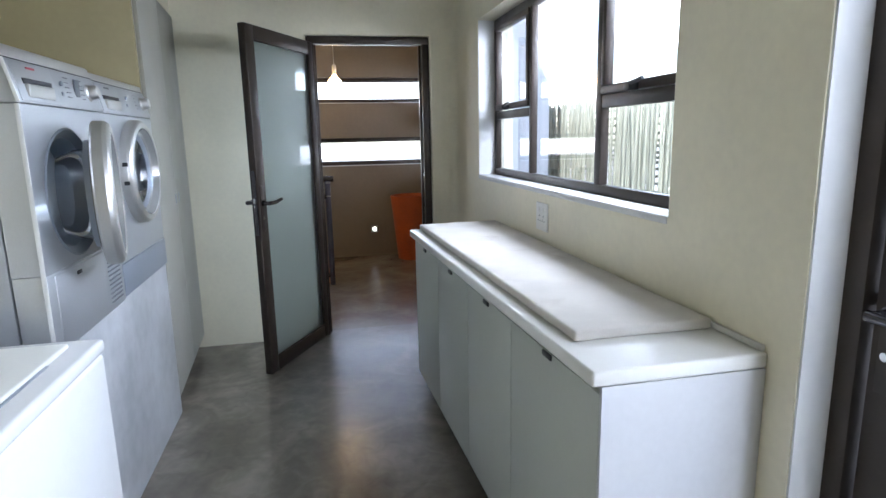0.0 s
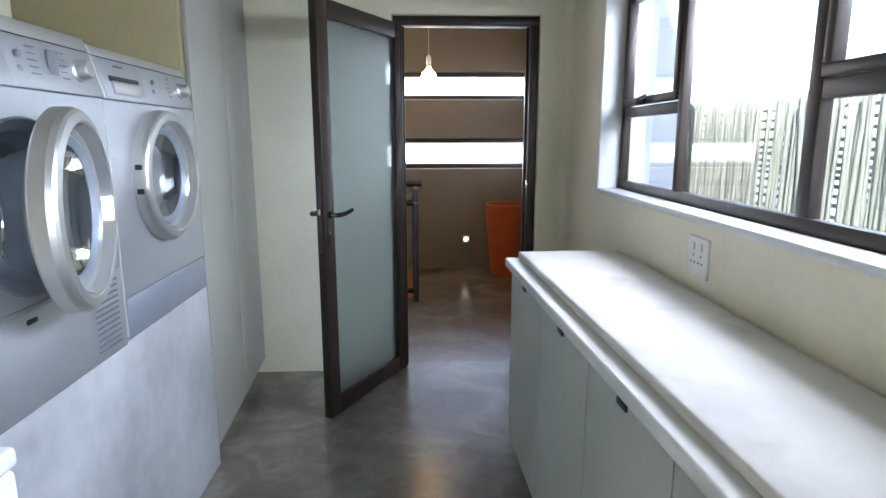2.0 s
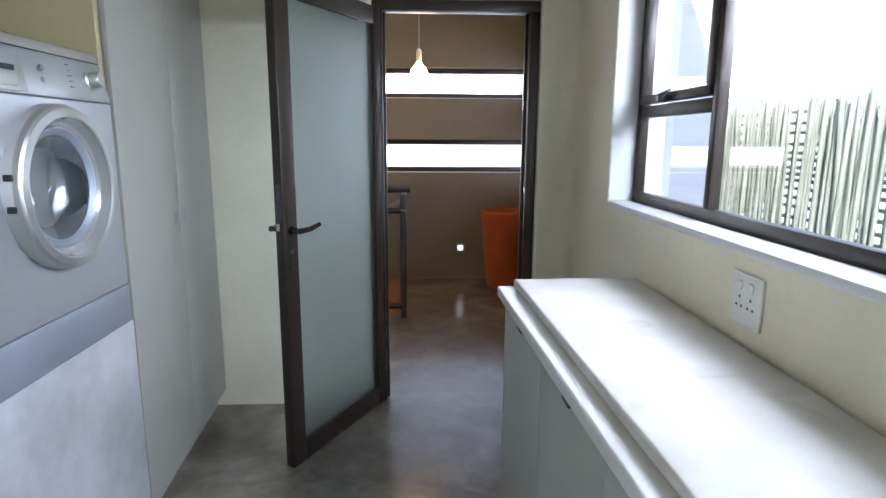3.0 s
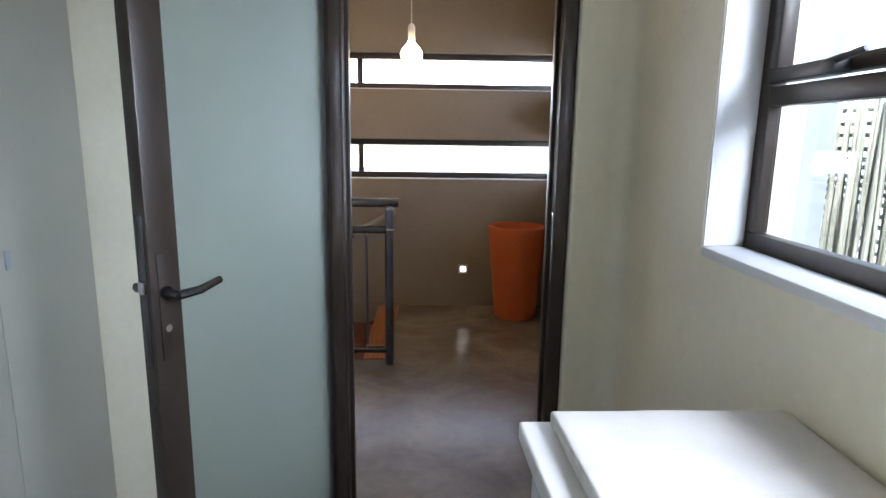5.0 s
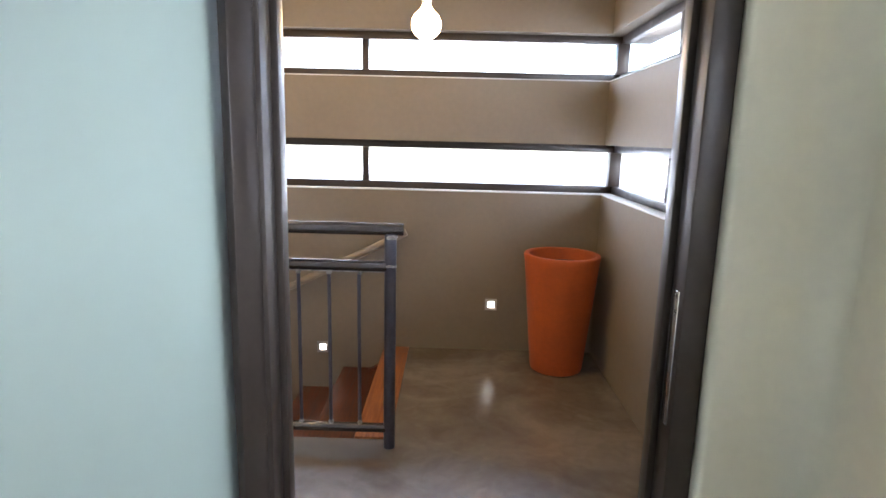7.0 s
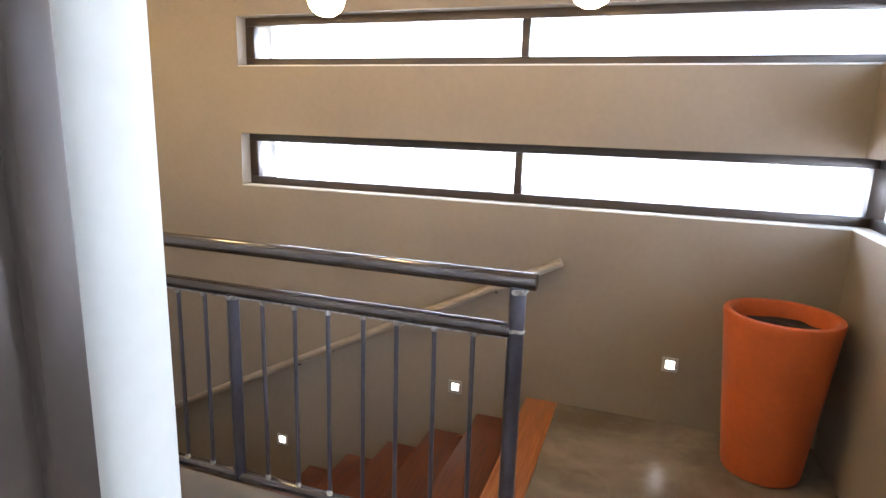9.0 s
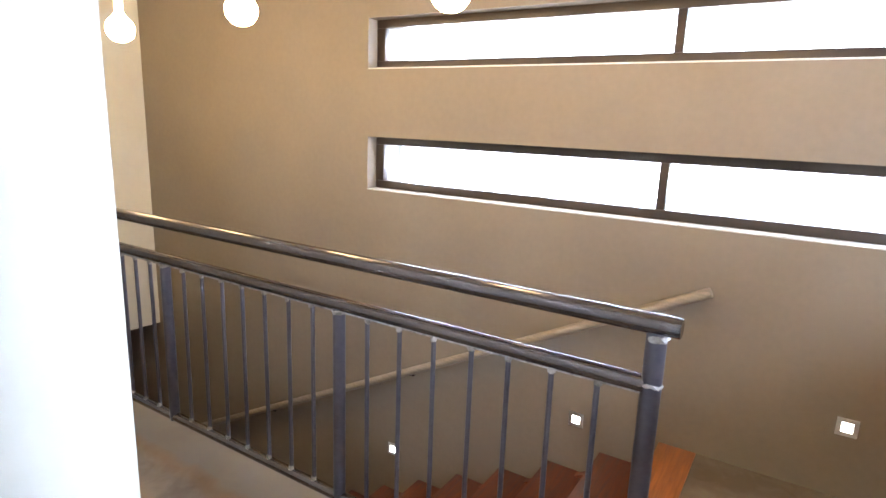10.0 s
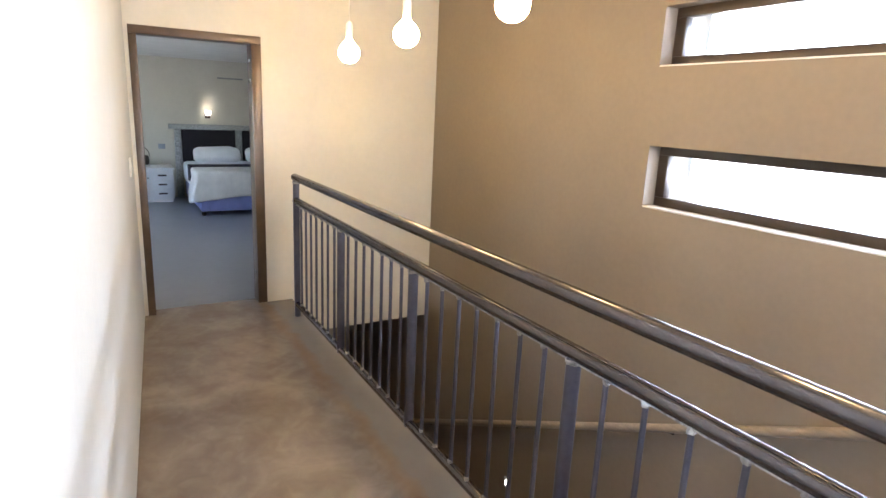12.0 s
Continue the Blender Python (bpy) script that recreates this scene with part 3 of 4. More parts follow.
def glazed_leaf(name, width, height, at, label, glass, hinge_side=-1, bright=False):
    """A glazed aluminium door; it hangs at its own origin and runs along +x."""
    d = thing(name, label, "door", kind="structure", at=at)
    s, th = 0.085, 0.045
    f = bmesh.new()
    for a, b in ((0.0, s * 0.7), (width - s, width)):
        box(f, a, b, -th, 0, 0.008, height, 0.004)
    part("stile", f, M_BRONZE, d)
    part("rail", B(s * 0.7, width - s, -th, 0, 0.008, 0.10, bevel=0.004), M_BRONZE, d)
    part("rail", B(s * 0.7, width - s, -th, 0, height - 0.085, height, bevel=0.004), M_BRONZE, d)
    g = part("pane", B(s * 0.7 - 0.01, width - s + 0.01, -th / 2 - 0.004, -th / 2 + 0.004, 0.09, height - 0.075), glass, d)
    g.visible_shadow = False
    hx, hz = width - 0.037, 1.068
    for side in (1, -1):
        y = 0.0 if side > 0 else -th
        h = part("door_handle", cyl(bmesh.new(), (hx, y, hz), (hx, y + side * 0.012, hz), 0.017, seg=20, bevel=0.002), M_STEEL, d, "dark steel lever handle")
        lev = bmesh.new()
        cyl(lev, (hx, y + side * 0.01, hz), (hx, y + side * 0.055, hz), 0.011, seg=14)
        cyl(lev, (hx + 0.008, y + side * 0.052, hz), (hx - 0.06, y + side * 0.06, hz + 0.002), 0.0125, 0.011, seg=14, bevel=0.003)
        cyl(lev, (hx - 0.055, y + side * 0.06, hz + 0.002), (hx - 0.122, y + side * 0.058, hz + 0.015), 0.011, 0.0095, seg=14, bevel=0.002)
        part("lever", lev, M_STEEL, h)
        part("lock_cylinder", cyl(bmesh.new(), (hx, y - side * 0.002, hz - 0.09), (hx, y + side * 0.008, hz - 0.09), 0.0095, seg=18, bevel=0.001), M_CHROME, d, "bright steel lock cylinder")
        part("backplate", B(hx - 0.018, hx + 0.018, min(y, y + side * 0.004), max(y, y + side * 0.004), hz - 0.17, hz + 0.1, bevel=0.0015), M_BRONZE, d)
    e = bmesh.new()
    box(e, width - 0.001, width + 0.002, -0.033, -0.011, 0.88, 1.26, 0.0008)
    part("lock_faceplate", e, M_STEEL, d, "steel lock faceplate")
    e = B(width, width + 0.012, -0.03, -0.014, 1.07, 1.1, bevel=0.002)
    part("latch", e, M_CHROME, d)
    return d


hinge, free = Vector((0.522, 4.02)), Vector((0.160, 3.339))
ang = math.degrees(math.atan2(free.y - hinge.y, free.x - hinge.x))
glazed_leaf("door_1", 0.771, 2.075, pose(hinge.x, hinge.y, 0, 0, 0, ang), "open bronze aluminium door with satin glass", M_FROST)

# yard door in the window wall
yd = thing("door_frame_2", "dark bronze frame of the yard door", "door frame", kind="structure")
for a, b in ((RDOOR[0], RDOOR[0] + 0.05), (RDOOR[1] - 0.055, RDOOR[1] - 0.002)):
    part("jamb", B(1.6, 1.7, a, b, 0, 2.06, bevel=0.004), M_BRONZE, yd)
part("head", B(1.6, 1.7, RDOOR[0], RDOOR[1] - 0.002, 2.06, 2.118, bevel=0.004), M_BRONZE, yd)
glazed_leaf("door_2", 0.80, 2.05, pose(1.615, -0.05, 0, 0, 0, 90), "closed bronze glazed door to the yard", M_GLASS)

bf = thing("door_frame_3", "brown timber bedroom door frame", "door frame", kind="structure")
M_BROWN = mat("brown_frame_paint", (0.085, 0.055, 0.032), 0.4, 0.2, var=0.1, scale=8, fine=80, bump=0.01)
part("jamb", B(HX0 - 0.15, HX0 + 0.006, BDOOR[0], BDOOR[0] + 0.05, 0, 1.975, bevel=0.004), M_BROWN, bf)
part("jamb", B(HX0 - 0.15, HX0 + 0.006, BDOOR[1] - 0.07, BDOOR[1], 0, 1.975, bevel=0.004), M_BROWN, bf)
part("head", B(HX0 - 0.15, HX0 + 0.006, BDOOR[0], BDOOR[1], 1.975, 2.03, bevel=0.004), M_BROWN, bf)
for z in (0.25, 1.72, 1.86):
    part("hinge", B(HX0 - 0.10, HX0 - 0.03, BDOOR[1] - 0.076, BDOOR[1] - 0.0695, z - 0.012, z + 0.012, bevel=0.002), M_CHROME, bf, "small bright steel hinge")
bd = thing("door_3", "bedroom door standing open into the room", "door", kind="structure", at=pose(HX0 - 0.26, BDOOR[1] - 0.0, 0, 0, 0, 92))
part("leaf", B(0, 0.76, -0.04, 0, 0.01, 1.97, bevel=0.003), M_BROWN, bd)


# ---- laundry: counter ----
CN, CF = 0.905, 2.99   # near and far end
FN, FF = 1.072, 0.995   # the front edge leans slightly against the wall


def skew(bm):
    """Lets the front of the counter follow its slightly slanting line."""
    k = (FN - FF) / (CF - CN)
    for v in bm.verts:
        t = (WX - v.co.x) / (WX - FF)
        v.co.x += k * (CF - v.co.y) * max(0.0, min(1.0, t))
    return bm


ct = skew(B(FF - 0.004, WX, CN, CF, 0.888, 0.926, bevel=0.007, seg=3))
tagged(part("worktop", ct, M_TOP), "white laminate worktop on the base units", "worktop")
up = B(WX - 0.012, WX - 0.0005, CN + 0.01, CF + 0.005, 0.926, 0.942, bevel=0.003)
structure("trim", up, M_TOP, "thin cream upstand behind the worktop", "trim")
pd = bmesh.new()
box(pd, 1.046, WX - 0.02, 1.085, 2.975, 0.927, 0.956, 0.007, 3)
bmesh.ops.subdivide_edges(pd, edges=[e for e in pd.edges if e.calc_length() > 0.3], cuts=24, use_grid_fill=True)
for v in pd.verts:
    if v.co.z > 0.94:
        v.co.z += 0.0022 * noise.noise(v.co * 7)
tagged(part("ironing_pad", skew(pd), M_PAD), "cream cotton covered ironing pad on the worktop", "pad")


def base_unit(y0, y1, end=False):
    c = thing("base_cabinet", "pale grey painted base cabinet under the worktop", "cabinet", group="base cabinets")
    part("body", skew(B(FF + 0.045, WX - 0.003, y0 + 0.001, y1 - 0.001, 0.09, 0.887)), M_CABSIDE, c)
    part("kick", skew(B(FF + 0.09, FF + 0.105, y0, y1, 0.0, 0.09)), M_DARK, c, "dark recessed kick board")
    d = part("door", skew(B(FF + 0.024, FF + 0.043, y0 + 0.002, y1 - 0.002, 0.095, 0.865, bevel=0.0015)), M_CABINET, c)
    yc = (y0 + y1) / 2
    part("handle", skew(B(FF + 0.018, FF + 0.026, yc - 0.028, yc + 0.028, 0.848, 0.863, bevel=0.002)), M_BLACKP, d, "dark recessed finger pull")
    return c


for a, b in ((CN + 0.012, 1.47), (1.47, 1.955), (1.955, 2.455), (2.455, CF - 0.012)):
    base_unit(a, b)
tagged(part("end_panel", skew(B(FF + 0.024, WX - 0.003, CN + 0.001, CN + 0.011, 0.0, 0.887)), M_CABSIDE), "pale grey end panel of the counter", "panel")

# wall socket
sk = thing("wall_socket", "white double switched wall socket", "socket", at=pose(WX, 2.307, 1.062))
part("plate", B(-0.009, 0.0, -0.066, 0.066, -0.064, 0.064, bevel=0.003), M_WHITE_P, sk)
for y in (-0.024, 0.024):
    part("switch", B(-0.013, -0.006, y - 0.009, y + 0.009, 0.022, 0.045, bevel=0.002), M_WHITE_P, sk)
    for dy, dz in ((0, 0.004), (-0.011, -0.018), (0.011, -0.018)):
        part("pin_hole", cyl(bmesh.new(), (-0.0096, y + dy, dz), (-0.006, y + dy, dz), 0.0038, seg=10), M_DARK, sk, "dark round pin hole")

# ---- laundry: machines ----
PLX, PLZ = -0.28, 0.825
structure("plinth", B(LWX, PLX, 1.52, 2.955, 0, PLZ, bevel=0.008), M_PLINTH, "trowelled grey cement plinth under the machines", "plinth")


def ring_door(parent, open_deg, cy, cz, x, hinge_dy, r=0.225):
    """A round porthole door on the front; hinged on its far side."""
    m = Matrix.Translation((x, cy + hinge_dy, cz)) @ Matrix.Rotation(radians(open_deg), 4, "Z") @ Matrix.Translation((0, -hinge_dy, 0)) @ Matrix.Rotation(radians(90), 4, "Y")
    ri = r - 0.058
    d = part("door", spin(bmesh.new(), [(ri, -0.012), (r - 0.006, -0.012), (r, -0.006), (r, 0.022), (r - 0.005, 0.033), (r - 0.012, 0.039), (r - 0.030, 0.043), (r - 0.034, 0.041), (r - 0.034, -0.011), (ri, -0.012)], 72, m), M_SILVER_L, parent, "round silver porthole door", 22)
    part("dish", spin(bmesh.new(), [(r - 0.0345, 0.039), (ri + 0.012, 0.014), (ri, 0.004), (ri, -0.018), (r - 0.0345, -0.018)], 72, m), M_DISH, d, "smooth sloping inner face", 25)
    part("inner_ring", spin(bmesh.new(), [(ri - 0.022, 0.0), (ri - 0.006, 0.010), (ri - 0.001, 0.008), (ri - 0.001, -0.035), (ri - 0.022, -0.035), (ri - 0.022, 0.0)], 56, m), M_SILVER_D, d, "", 25)
    rg = ri - 0.0225
    part("porthole", spin(bmesh.new(), [(0.0, -0.022), (rg * 0.5, -0.019), (rg * 0.85, -0.008), (rg, -0.002), (rg, -0.008), (rg - 0.008, -0.07), (rg * 0.8, -0.115), (0.0, -0.125)], 48, m), M_GLASS_D, d, "bowl-shaped clear glass")
    return d


def machine(name, label, y0, y1, fx, dryer):
    z0, h = PLZ + 0.002, 0.876 if dryer else 0.868
    mc = thing(name, label, "dryer" if dryer else "washing machine")
    cy, cz = (1.86 if dryer else 2.585), z0 + (0.458 if dryer else 0.483)
    r_hole = 0.20
    zp = z0 + 0.72                                  # underside of the control panel
    # side, back and top shell
    part("body", B(LWX + 0.03, fx - 0.092, y0, y1, z0 + 0.012, z0 + h - 0.03, bevel=0.006), M_SILVER, mc)
    top = B(LWX + 0.03, fx - 0.072, y0 + 0.002, y1 - 0.002, z0 + h - 0.03, z0 + h, bevel=0.008)
    part("top", top, M_SILVER_L, mc)
    # front panel with a round hole
    bm = bmesh.new()
    hole, rim = [], []
    yr, yl, zt, zb = y1 - 0.002 - cy, cy - y0 - 0.002, zp - 0.003, z0 + (0.245 if dryer else 0.14)
    corners = [math.atan2(q, p) % (2 * math.pi) for p in (yr, -yl) for q in (zt - cz, zb - cz)]
    angles = sorted({round(2 * math.pi * i / 48, 5) for i in range(48)} | {round(a, 5) for a in corners})
    n = len(angles)
    for a in angles:
        c, s = math.cos(a), math.sin(a)
        hole.append(bm.verts.new((fx, cy + r_hole * c, cz + r_hole * s)))
        k = min((yr if c > 0 else yl) / abs(c) if abs(c) > 1e-6 else 9, ((zt - cz) if s > 0 else (cz - zb)) / abs(s) if abs(s) > 1e-6 else 9)
        rim.append(bm.verts.new((fx, cy + k * c, cz + k * s)))
    for ring_a, ring_b in ((hole, rim),):
        for i in range(n):
            bm.faces.new((ring_a[i], ring_b[i], ring_b[(i + 1) % n], ring_a[(i + 1) % n]))
    ext = bmesh.ops.extrude_edge_only(bm, edges=[e for e in bm.edges if e.is_boundary])
    for v in [g for g in ext["geom"] if isinstance(g, bmesh.types.BMVert)]:
        v.co.x -= 0.088
    bmesh.ops.recalc_face_normals(bm, faces=bm.faces)
    part("front_panel", bm, M_SILVER, mc)
    # slightly leaning control panel
    lean = lambda z: fx + 0.004 - 0.12 * (z - zp) - 0.9 * (z - zp) ** 2

    def leaning(ya, yb, za, zb, back, out, bevel):
        """A slab between two heights whose front follows the lean of the panel."""
        bm = B(fx - back, fx + 0.004, ya, yb, za, zb, bevel=bevel)
        for v in bm.verts:
            v.co.x += lean(v.co.z) - fx - 0.004 + out
        return bm

    part("control_panel", leaning(y0 + 0.001, y1 - 0.001, zp, zp + 0.1165, 0.085, 0, 0.004), M_SILVER, mc)
    part("top_trim", leaning(y0 + 0.001, y1 - 0.001, zp + 0.1195, z0 + h - 0.002, 0.06, 0, 0.003), M_SILVER_L, mc, "pale sloping top edge")
    part("panel_seam", leaning(y0 + 0.003, y1 - 0.003, zp + 0.1155, zp + 0.1205, 0.05, -0.004, 0), M_DARK, mc)
    # white strips that paint the highlight along the near front edge
    for za, zb in ((zp + 0.001, zp + 0.1165), (zp + 0.1195, z0 + h - 0.002)):
        part("edge_highlight", leaning(y0 - 0.0025, y0 + 0.0008, za, zb, 0.006, 0.0005, 0.0008), M_WHITE_E, mc, "thin white strip drawn as the edge's highlight")
    part("edge_highlight", B(fx - 0.012, fx + 0.0005, y0 - 0.0025, y0 + 0.0008, z0 + 0.02, zp - 0.002, bevel=0.0008), M_WHITE_E, mc, "thin white strip drawn as the edge's highlight")
    zc = zp + 0.062
    dr = part("drawer", leaning(y0 + 0.012, y0 + 0.262, zp + 0.006, zp + 0.112, 0.012, 0.0025, 0.0015), M_SILVER, mc)
    hb = bmesh.new()
    box(hb, lean(zc) - 0.004, lean(zc) + 0.0045, y0 + 0.052, y0 + 0.228, zc - 0.010, zc + 0.006, 0.002)
    part("handle_recess", hb, M_DARK, dr)
    part("handle", B(lean(zc) - 0.001, lean(zc) + 0.014, y0 + 0.056, y0 + 0.224, zc - 0.046, zc - 0.008, bevel=0.006), M_SILVER_L, dr)
    part("print", B(lean(zc + .035) - 0.002, lean(zc + .035) + 0.0036, y0 + 0.10, y0 + 0.15, zc + 0.033, zc + 0.039), M_RED if dryer else M_PRINT, dr)
    ky = y1 - 0.09
    kn = part("knob", spin(bmesh.new(), [(0, 0.03), (0.019, 0.03), (0.023, 0.025), (0.025, 0.004), (0.03, 0.0), (0.03, -0.005), (0, -0.005)], 28, Matrix.Translation((lean(zc) + 0.002, ky, zc)) @ Matrix.Rotation(radians(82), 4, "Y")), M_SILVER_L, mc, "round silver programme knob")
    if dryer:
        part("display", B(lean(zc) - 0.004, lean(zc) + 0.0022, y1 - 0.215, y1 - 0.175, zc - 0.035, zc + 0.035, bevel=0.002), M_PRINT, mc, "narrow grey display")
    for k in range(2):
        part("button", cyl(bmesh.new(), (lean(zc) - 0.003, y1 - 0.32, zc + 0.012 - 0.032 * k), (lean(zc) + 0.004, y1 - 0.32, zc + 0.012 - 0.032 * k), 0.008, seg=14, bevel=0.001), M_SILVER_D, mc)
    for k in range(5):
        for off in ((0.285, 0.255), (0.165, 0.140)) if dryer else ((0.20, 0.185),):
            part("print", B(lean(zc) - 0.004, lean(zc + 0.03 - 0.015 * k) + 0.0006, y1 - off[0], y1 - off[1], zc + 0.0325 - 0.015 * k, zc + 0.0345 - 0.015 * k), M_PRINT, mc)
    # drum behind the hole
    dm = Matrix.Translation((fx, cy, cz)) @ Matrix.Rotation(radians(90), 4, "Y")
    part("door_seal", spin(bmesh.new(), [(r_hole, 0.001), (r_hole - 0.006, 0.004), (r_hole - 0.03, -0.015), (0.165, -0.05), (0.163, -0.09), (0.17, -0.09), (r_hole, -0.03)], 48, dm), M_SILVER_D, mc, "grey rubber door seal")
    part("drum", spin(bmesh.new(), [(0.168, -0.085), (0.235, -0.10), (0.24, -0.13), (0.24, -0.40), (0.20, -0.44), (0.0, -0.45)], 40, dm), M_DRUM, mc, "perforated steel drum")
    if dryer:
        ring_door(mc, 14, 1.86, cz - 0.008, fx + 0.03, 0.229, 0.229)
        part("service_flap", B(fx - 0.03, fx + 0.003, y0 + 0.05, y1 - 0.185, z0 + 0.018, z0 + 0.235, bevel=0.004), M_SILVER, mc)
        part("base_panel", B(fx - 0.088, fx, y0 + 0.002, y1 - 0.002, z0 + 0.008, z0 + 0.2435, bevel=0.003), M_SILVER, mc)
        part("flap_catch", B(fx - 0.002, fx + 0.006, y0 + 0.20, y0 + 0.235, z0 + 0.205, z0 + 0.217, bevel=0.002), M_DARK, mc)
        for k in range(12):
            part("vent_slot", B(fx - 0.002, fx + 0.0025, y1 - 0.155, y1 - 0.035, z0 + 0.035 + 0.0165 * k, z0 + 0.0405 + 0.0165 * k), M_PRINT, mc, "thin dark vent slot")
    else:
        ring_door(mc, 0, cy, cz, fx + 0.005, 0.215, 0.22)
        part("base_panel", B(fx - 0.088, fx + 0.004, y0 + 0.002, y1 - 0.002, z0 + 0.01, z0 + 0.137, bevel=0.004), M_SILVER_D, mc, "grey plastic base panel")
        for dz in (0.04, -0.035):
            part("hinge", B(fx + 0.012, fx + 0.032, cy - 0.226, cy - 0.2175, cz + dz - 0.008, cz + dz + 0.008, bevel=0.002), M_DARK, mc)
    for sy in (y0 + 0.06, y1 - 0.06):
        for sx in (fx - 0.08, LWX + 0.1):
            part("foot", cyl(bmesh.new(), (sx, sy, PLZ), (sx, sy, z0 + 0.013), 0.022, seg=12), M_DARK, mc)
    return mc


machine("tumble_dryer", "silver tumble dryer with its porthole door ajar", 1.59, 2.215, -0.25, True)
machine("washing_machine", "silver front-loading washing machine on the plinth", 2.245, 2.902, -0.262, False)

# faces away from the window; its shade is painted as a darker tone
structure("nib", B(LWX + 0.001, -0.30, 2.93, 2.957, PLZ, CEIL - 0.001, bevel=0.003), M_WALL_SHADED, "cream side of the machine alcove, shade in its colour", "wall")

# tall cupboard beyond the machines
tc = thing("tall_cupboard", "tall pale grey cupboard beside the machines", "cupboard")
CX = -0.28


def slant(bm):
    """Turns the cupboard's front a little away from the room."""
    for v in bm.verts:
        if v.co.x > LWX + 0.1:
            v.co.x -= 0.062 * (v.co.y - 2.957)
    return bm


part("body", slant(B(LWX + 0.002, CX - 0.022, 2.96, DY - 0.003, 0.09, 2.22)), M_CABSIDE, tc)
part("kick", slant(B(LWX + 0.01, CX - 0.05, 2.975, DY - 0.004, 0.0, 0.09)), M_CUPBOARD_DIM, tc, "recessed grey kick board")
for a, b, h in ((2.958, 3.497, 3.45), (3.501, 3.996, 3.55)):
    d = part("door", slant(B(CX - 0.02, CX, a, b, 0.095, 2.215, bevel=0.0015)), M_CUPBOARD_DIM, tc)
    part("handle", slant(B(CX - 0.004, CX + 0.004, h - 0.012, h + 0.012, 1.08, 1.135, bevel=0.002)), M_SILVER_D, d, "small grey finger pull")
structure("bulkhead", slant(B(LWX + 0.001, CX - 0.012, 2.96, DY - 0.002, 2.235, CEIL - 0.001)), M_WALL, "plastered bulkhead over the cupboard", "bulkhead")

# top-loading washing machine
wm = thing("top_load_washer", "white top-loading washing machine with closed lid", "washing machine")
part("body", B(-0.74, -0.094, 0.84, 1.491, 0.03, 0.87, bevel=0.012, seg=3), M_WHITE_E, wm)
part("top", B(-0.745, -0.09, 0.836, 1.496, 0.872, 0.912, bevel=0.012, seg=3), M_WHITE_E, wm)
part("lid", B(-0.70, -0.155, 0.88, 1.435, 0.908, 0.924, bevel=0.006, seg=3), M_WHITE_P, wm, "cream white hinged lid")
part("control_panel", B(-0.80, -0.742, 0.84, 1.49, 0.872, 1.02, bevel=0.012, seg=3), M_WHITE_E, wm)
part("lid_grip", B(-0.162, -0.148, 1.06, 1.30, 0.905, 0.915, bevel=0.003), M_SILVER_D, wm)
for x in (-0.68, -0.15):
    for y in (0.9, 1.43):
        part("foot", cyl(bmesh.new(), (x, y, 0), (x, y, 0.035), 0.022, seg=12), M_DARK, wm)

# ---- hall: balustrade ----
def bead(at, size, sub=2):
    """A lump of weld metal, ground off unevenly."""
    w = bmesh.new()
    bmesh.ops.create_icosphere(w, subdivisions=sub, radius=1)
    for v in w.verts:
        v.co *= 1 + 0.45 * noise.noise(v.co * 1.9 + Vector(at) * 9)
    bmesh.ops.transform(w, matrix=Matrix.Translation(at) @ Matrix.Diagonal((*size, 1)), verts=w.verts)
    return w


RY = 5.548
rail = thing("balustrade", "raw welded steel balustrade along the stairwell", "balustrade")
posts = (0.59, -0.505, -1.565, -2.515, -3.46)
part("top_rail", cyl(bmesh.new(), (0.648, RY, 1.05), (-3.495, RY, 1.05), 0.0275, seg=24, bevel=0.002), M_STEEL, rail)
part("middle_rail", cyl(bmesh.new(), (0.575, RY, 0.882), (-3.46, RY, 0.886), 0.0245, seg=24), M_STEEL, rail)
part("bottom_rail", cyl(bmesh.new(), (0.575, RY, 0.1), (-3.46, RY, 0.1), 0.022, seg=20), M_STEEL, rail)
for i, x in enumerate(posts):
    end = i in (0, len(posts) - 1)
    p = part("post", cyl(bmesh.new(), (x, RY, 0.004 if end else 0.085), (x, RY, 1.03 if end else 0.87), 0.027 if i == 0 else 0.0235, seg=20), M_STEEL_B, rail, "blue grey steel post")
    for z in ((0.884, 1.016) if end else (0.856,)):
        w = bead((x + 0.003, RY - 0.003, z), (0.028, 0.027, 0.015))
        part("weld", w, M_WELD, p, "bright ground weld bead")
flat = B(-3.46, 0.575, RY - 0.009, RY + 0.009, 0.853, 0.858, bevel=0.001)
part("flat_bar", flat, M_WELD, rail, "thin bright flat bar under the rail")
rng = random.Random(4)
for a, b in zip(posts, posts[1:]):
    for k in range(1, 8):
        x = a + (b - a) * k / 8 + rng.uniform(-0.004, 0.004)
        bl = part("baluster", cyl(bmesh.new(), (x, RY, 0.11), (x + rng.uniform(-0.003, 0.003), RY, 0.862), 0.0085, seg=10), M_STEEL_B, rail)
        for z, s in ((0.851, 1), (0.126, -1)):
            w = bead((x, RY - 0.003, z), (0.014, 0.011, 0.016), 1)
            part("weld", w, M_WELD, bl, "bright weld bead")

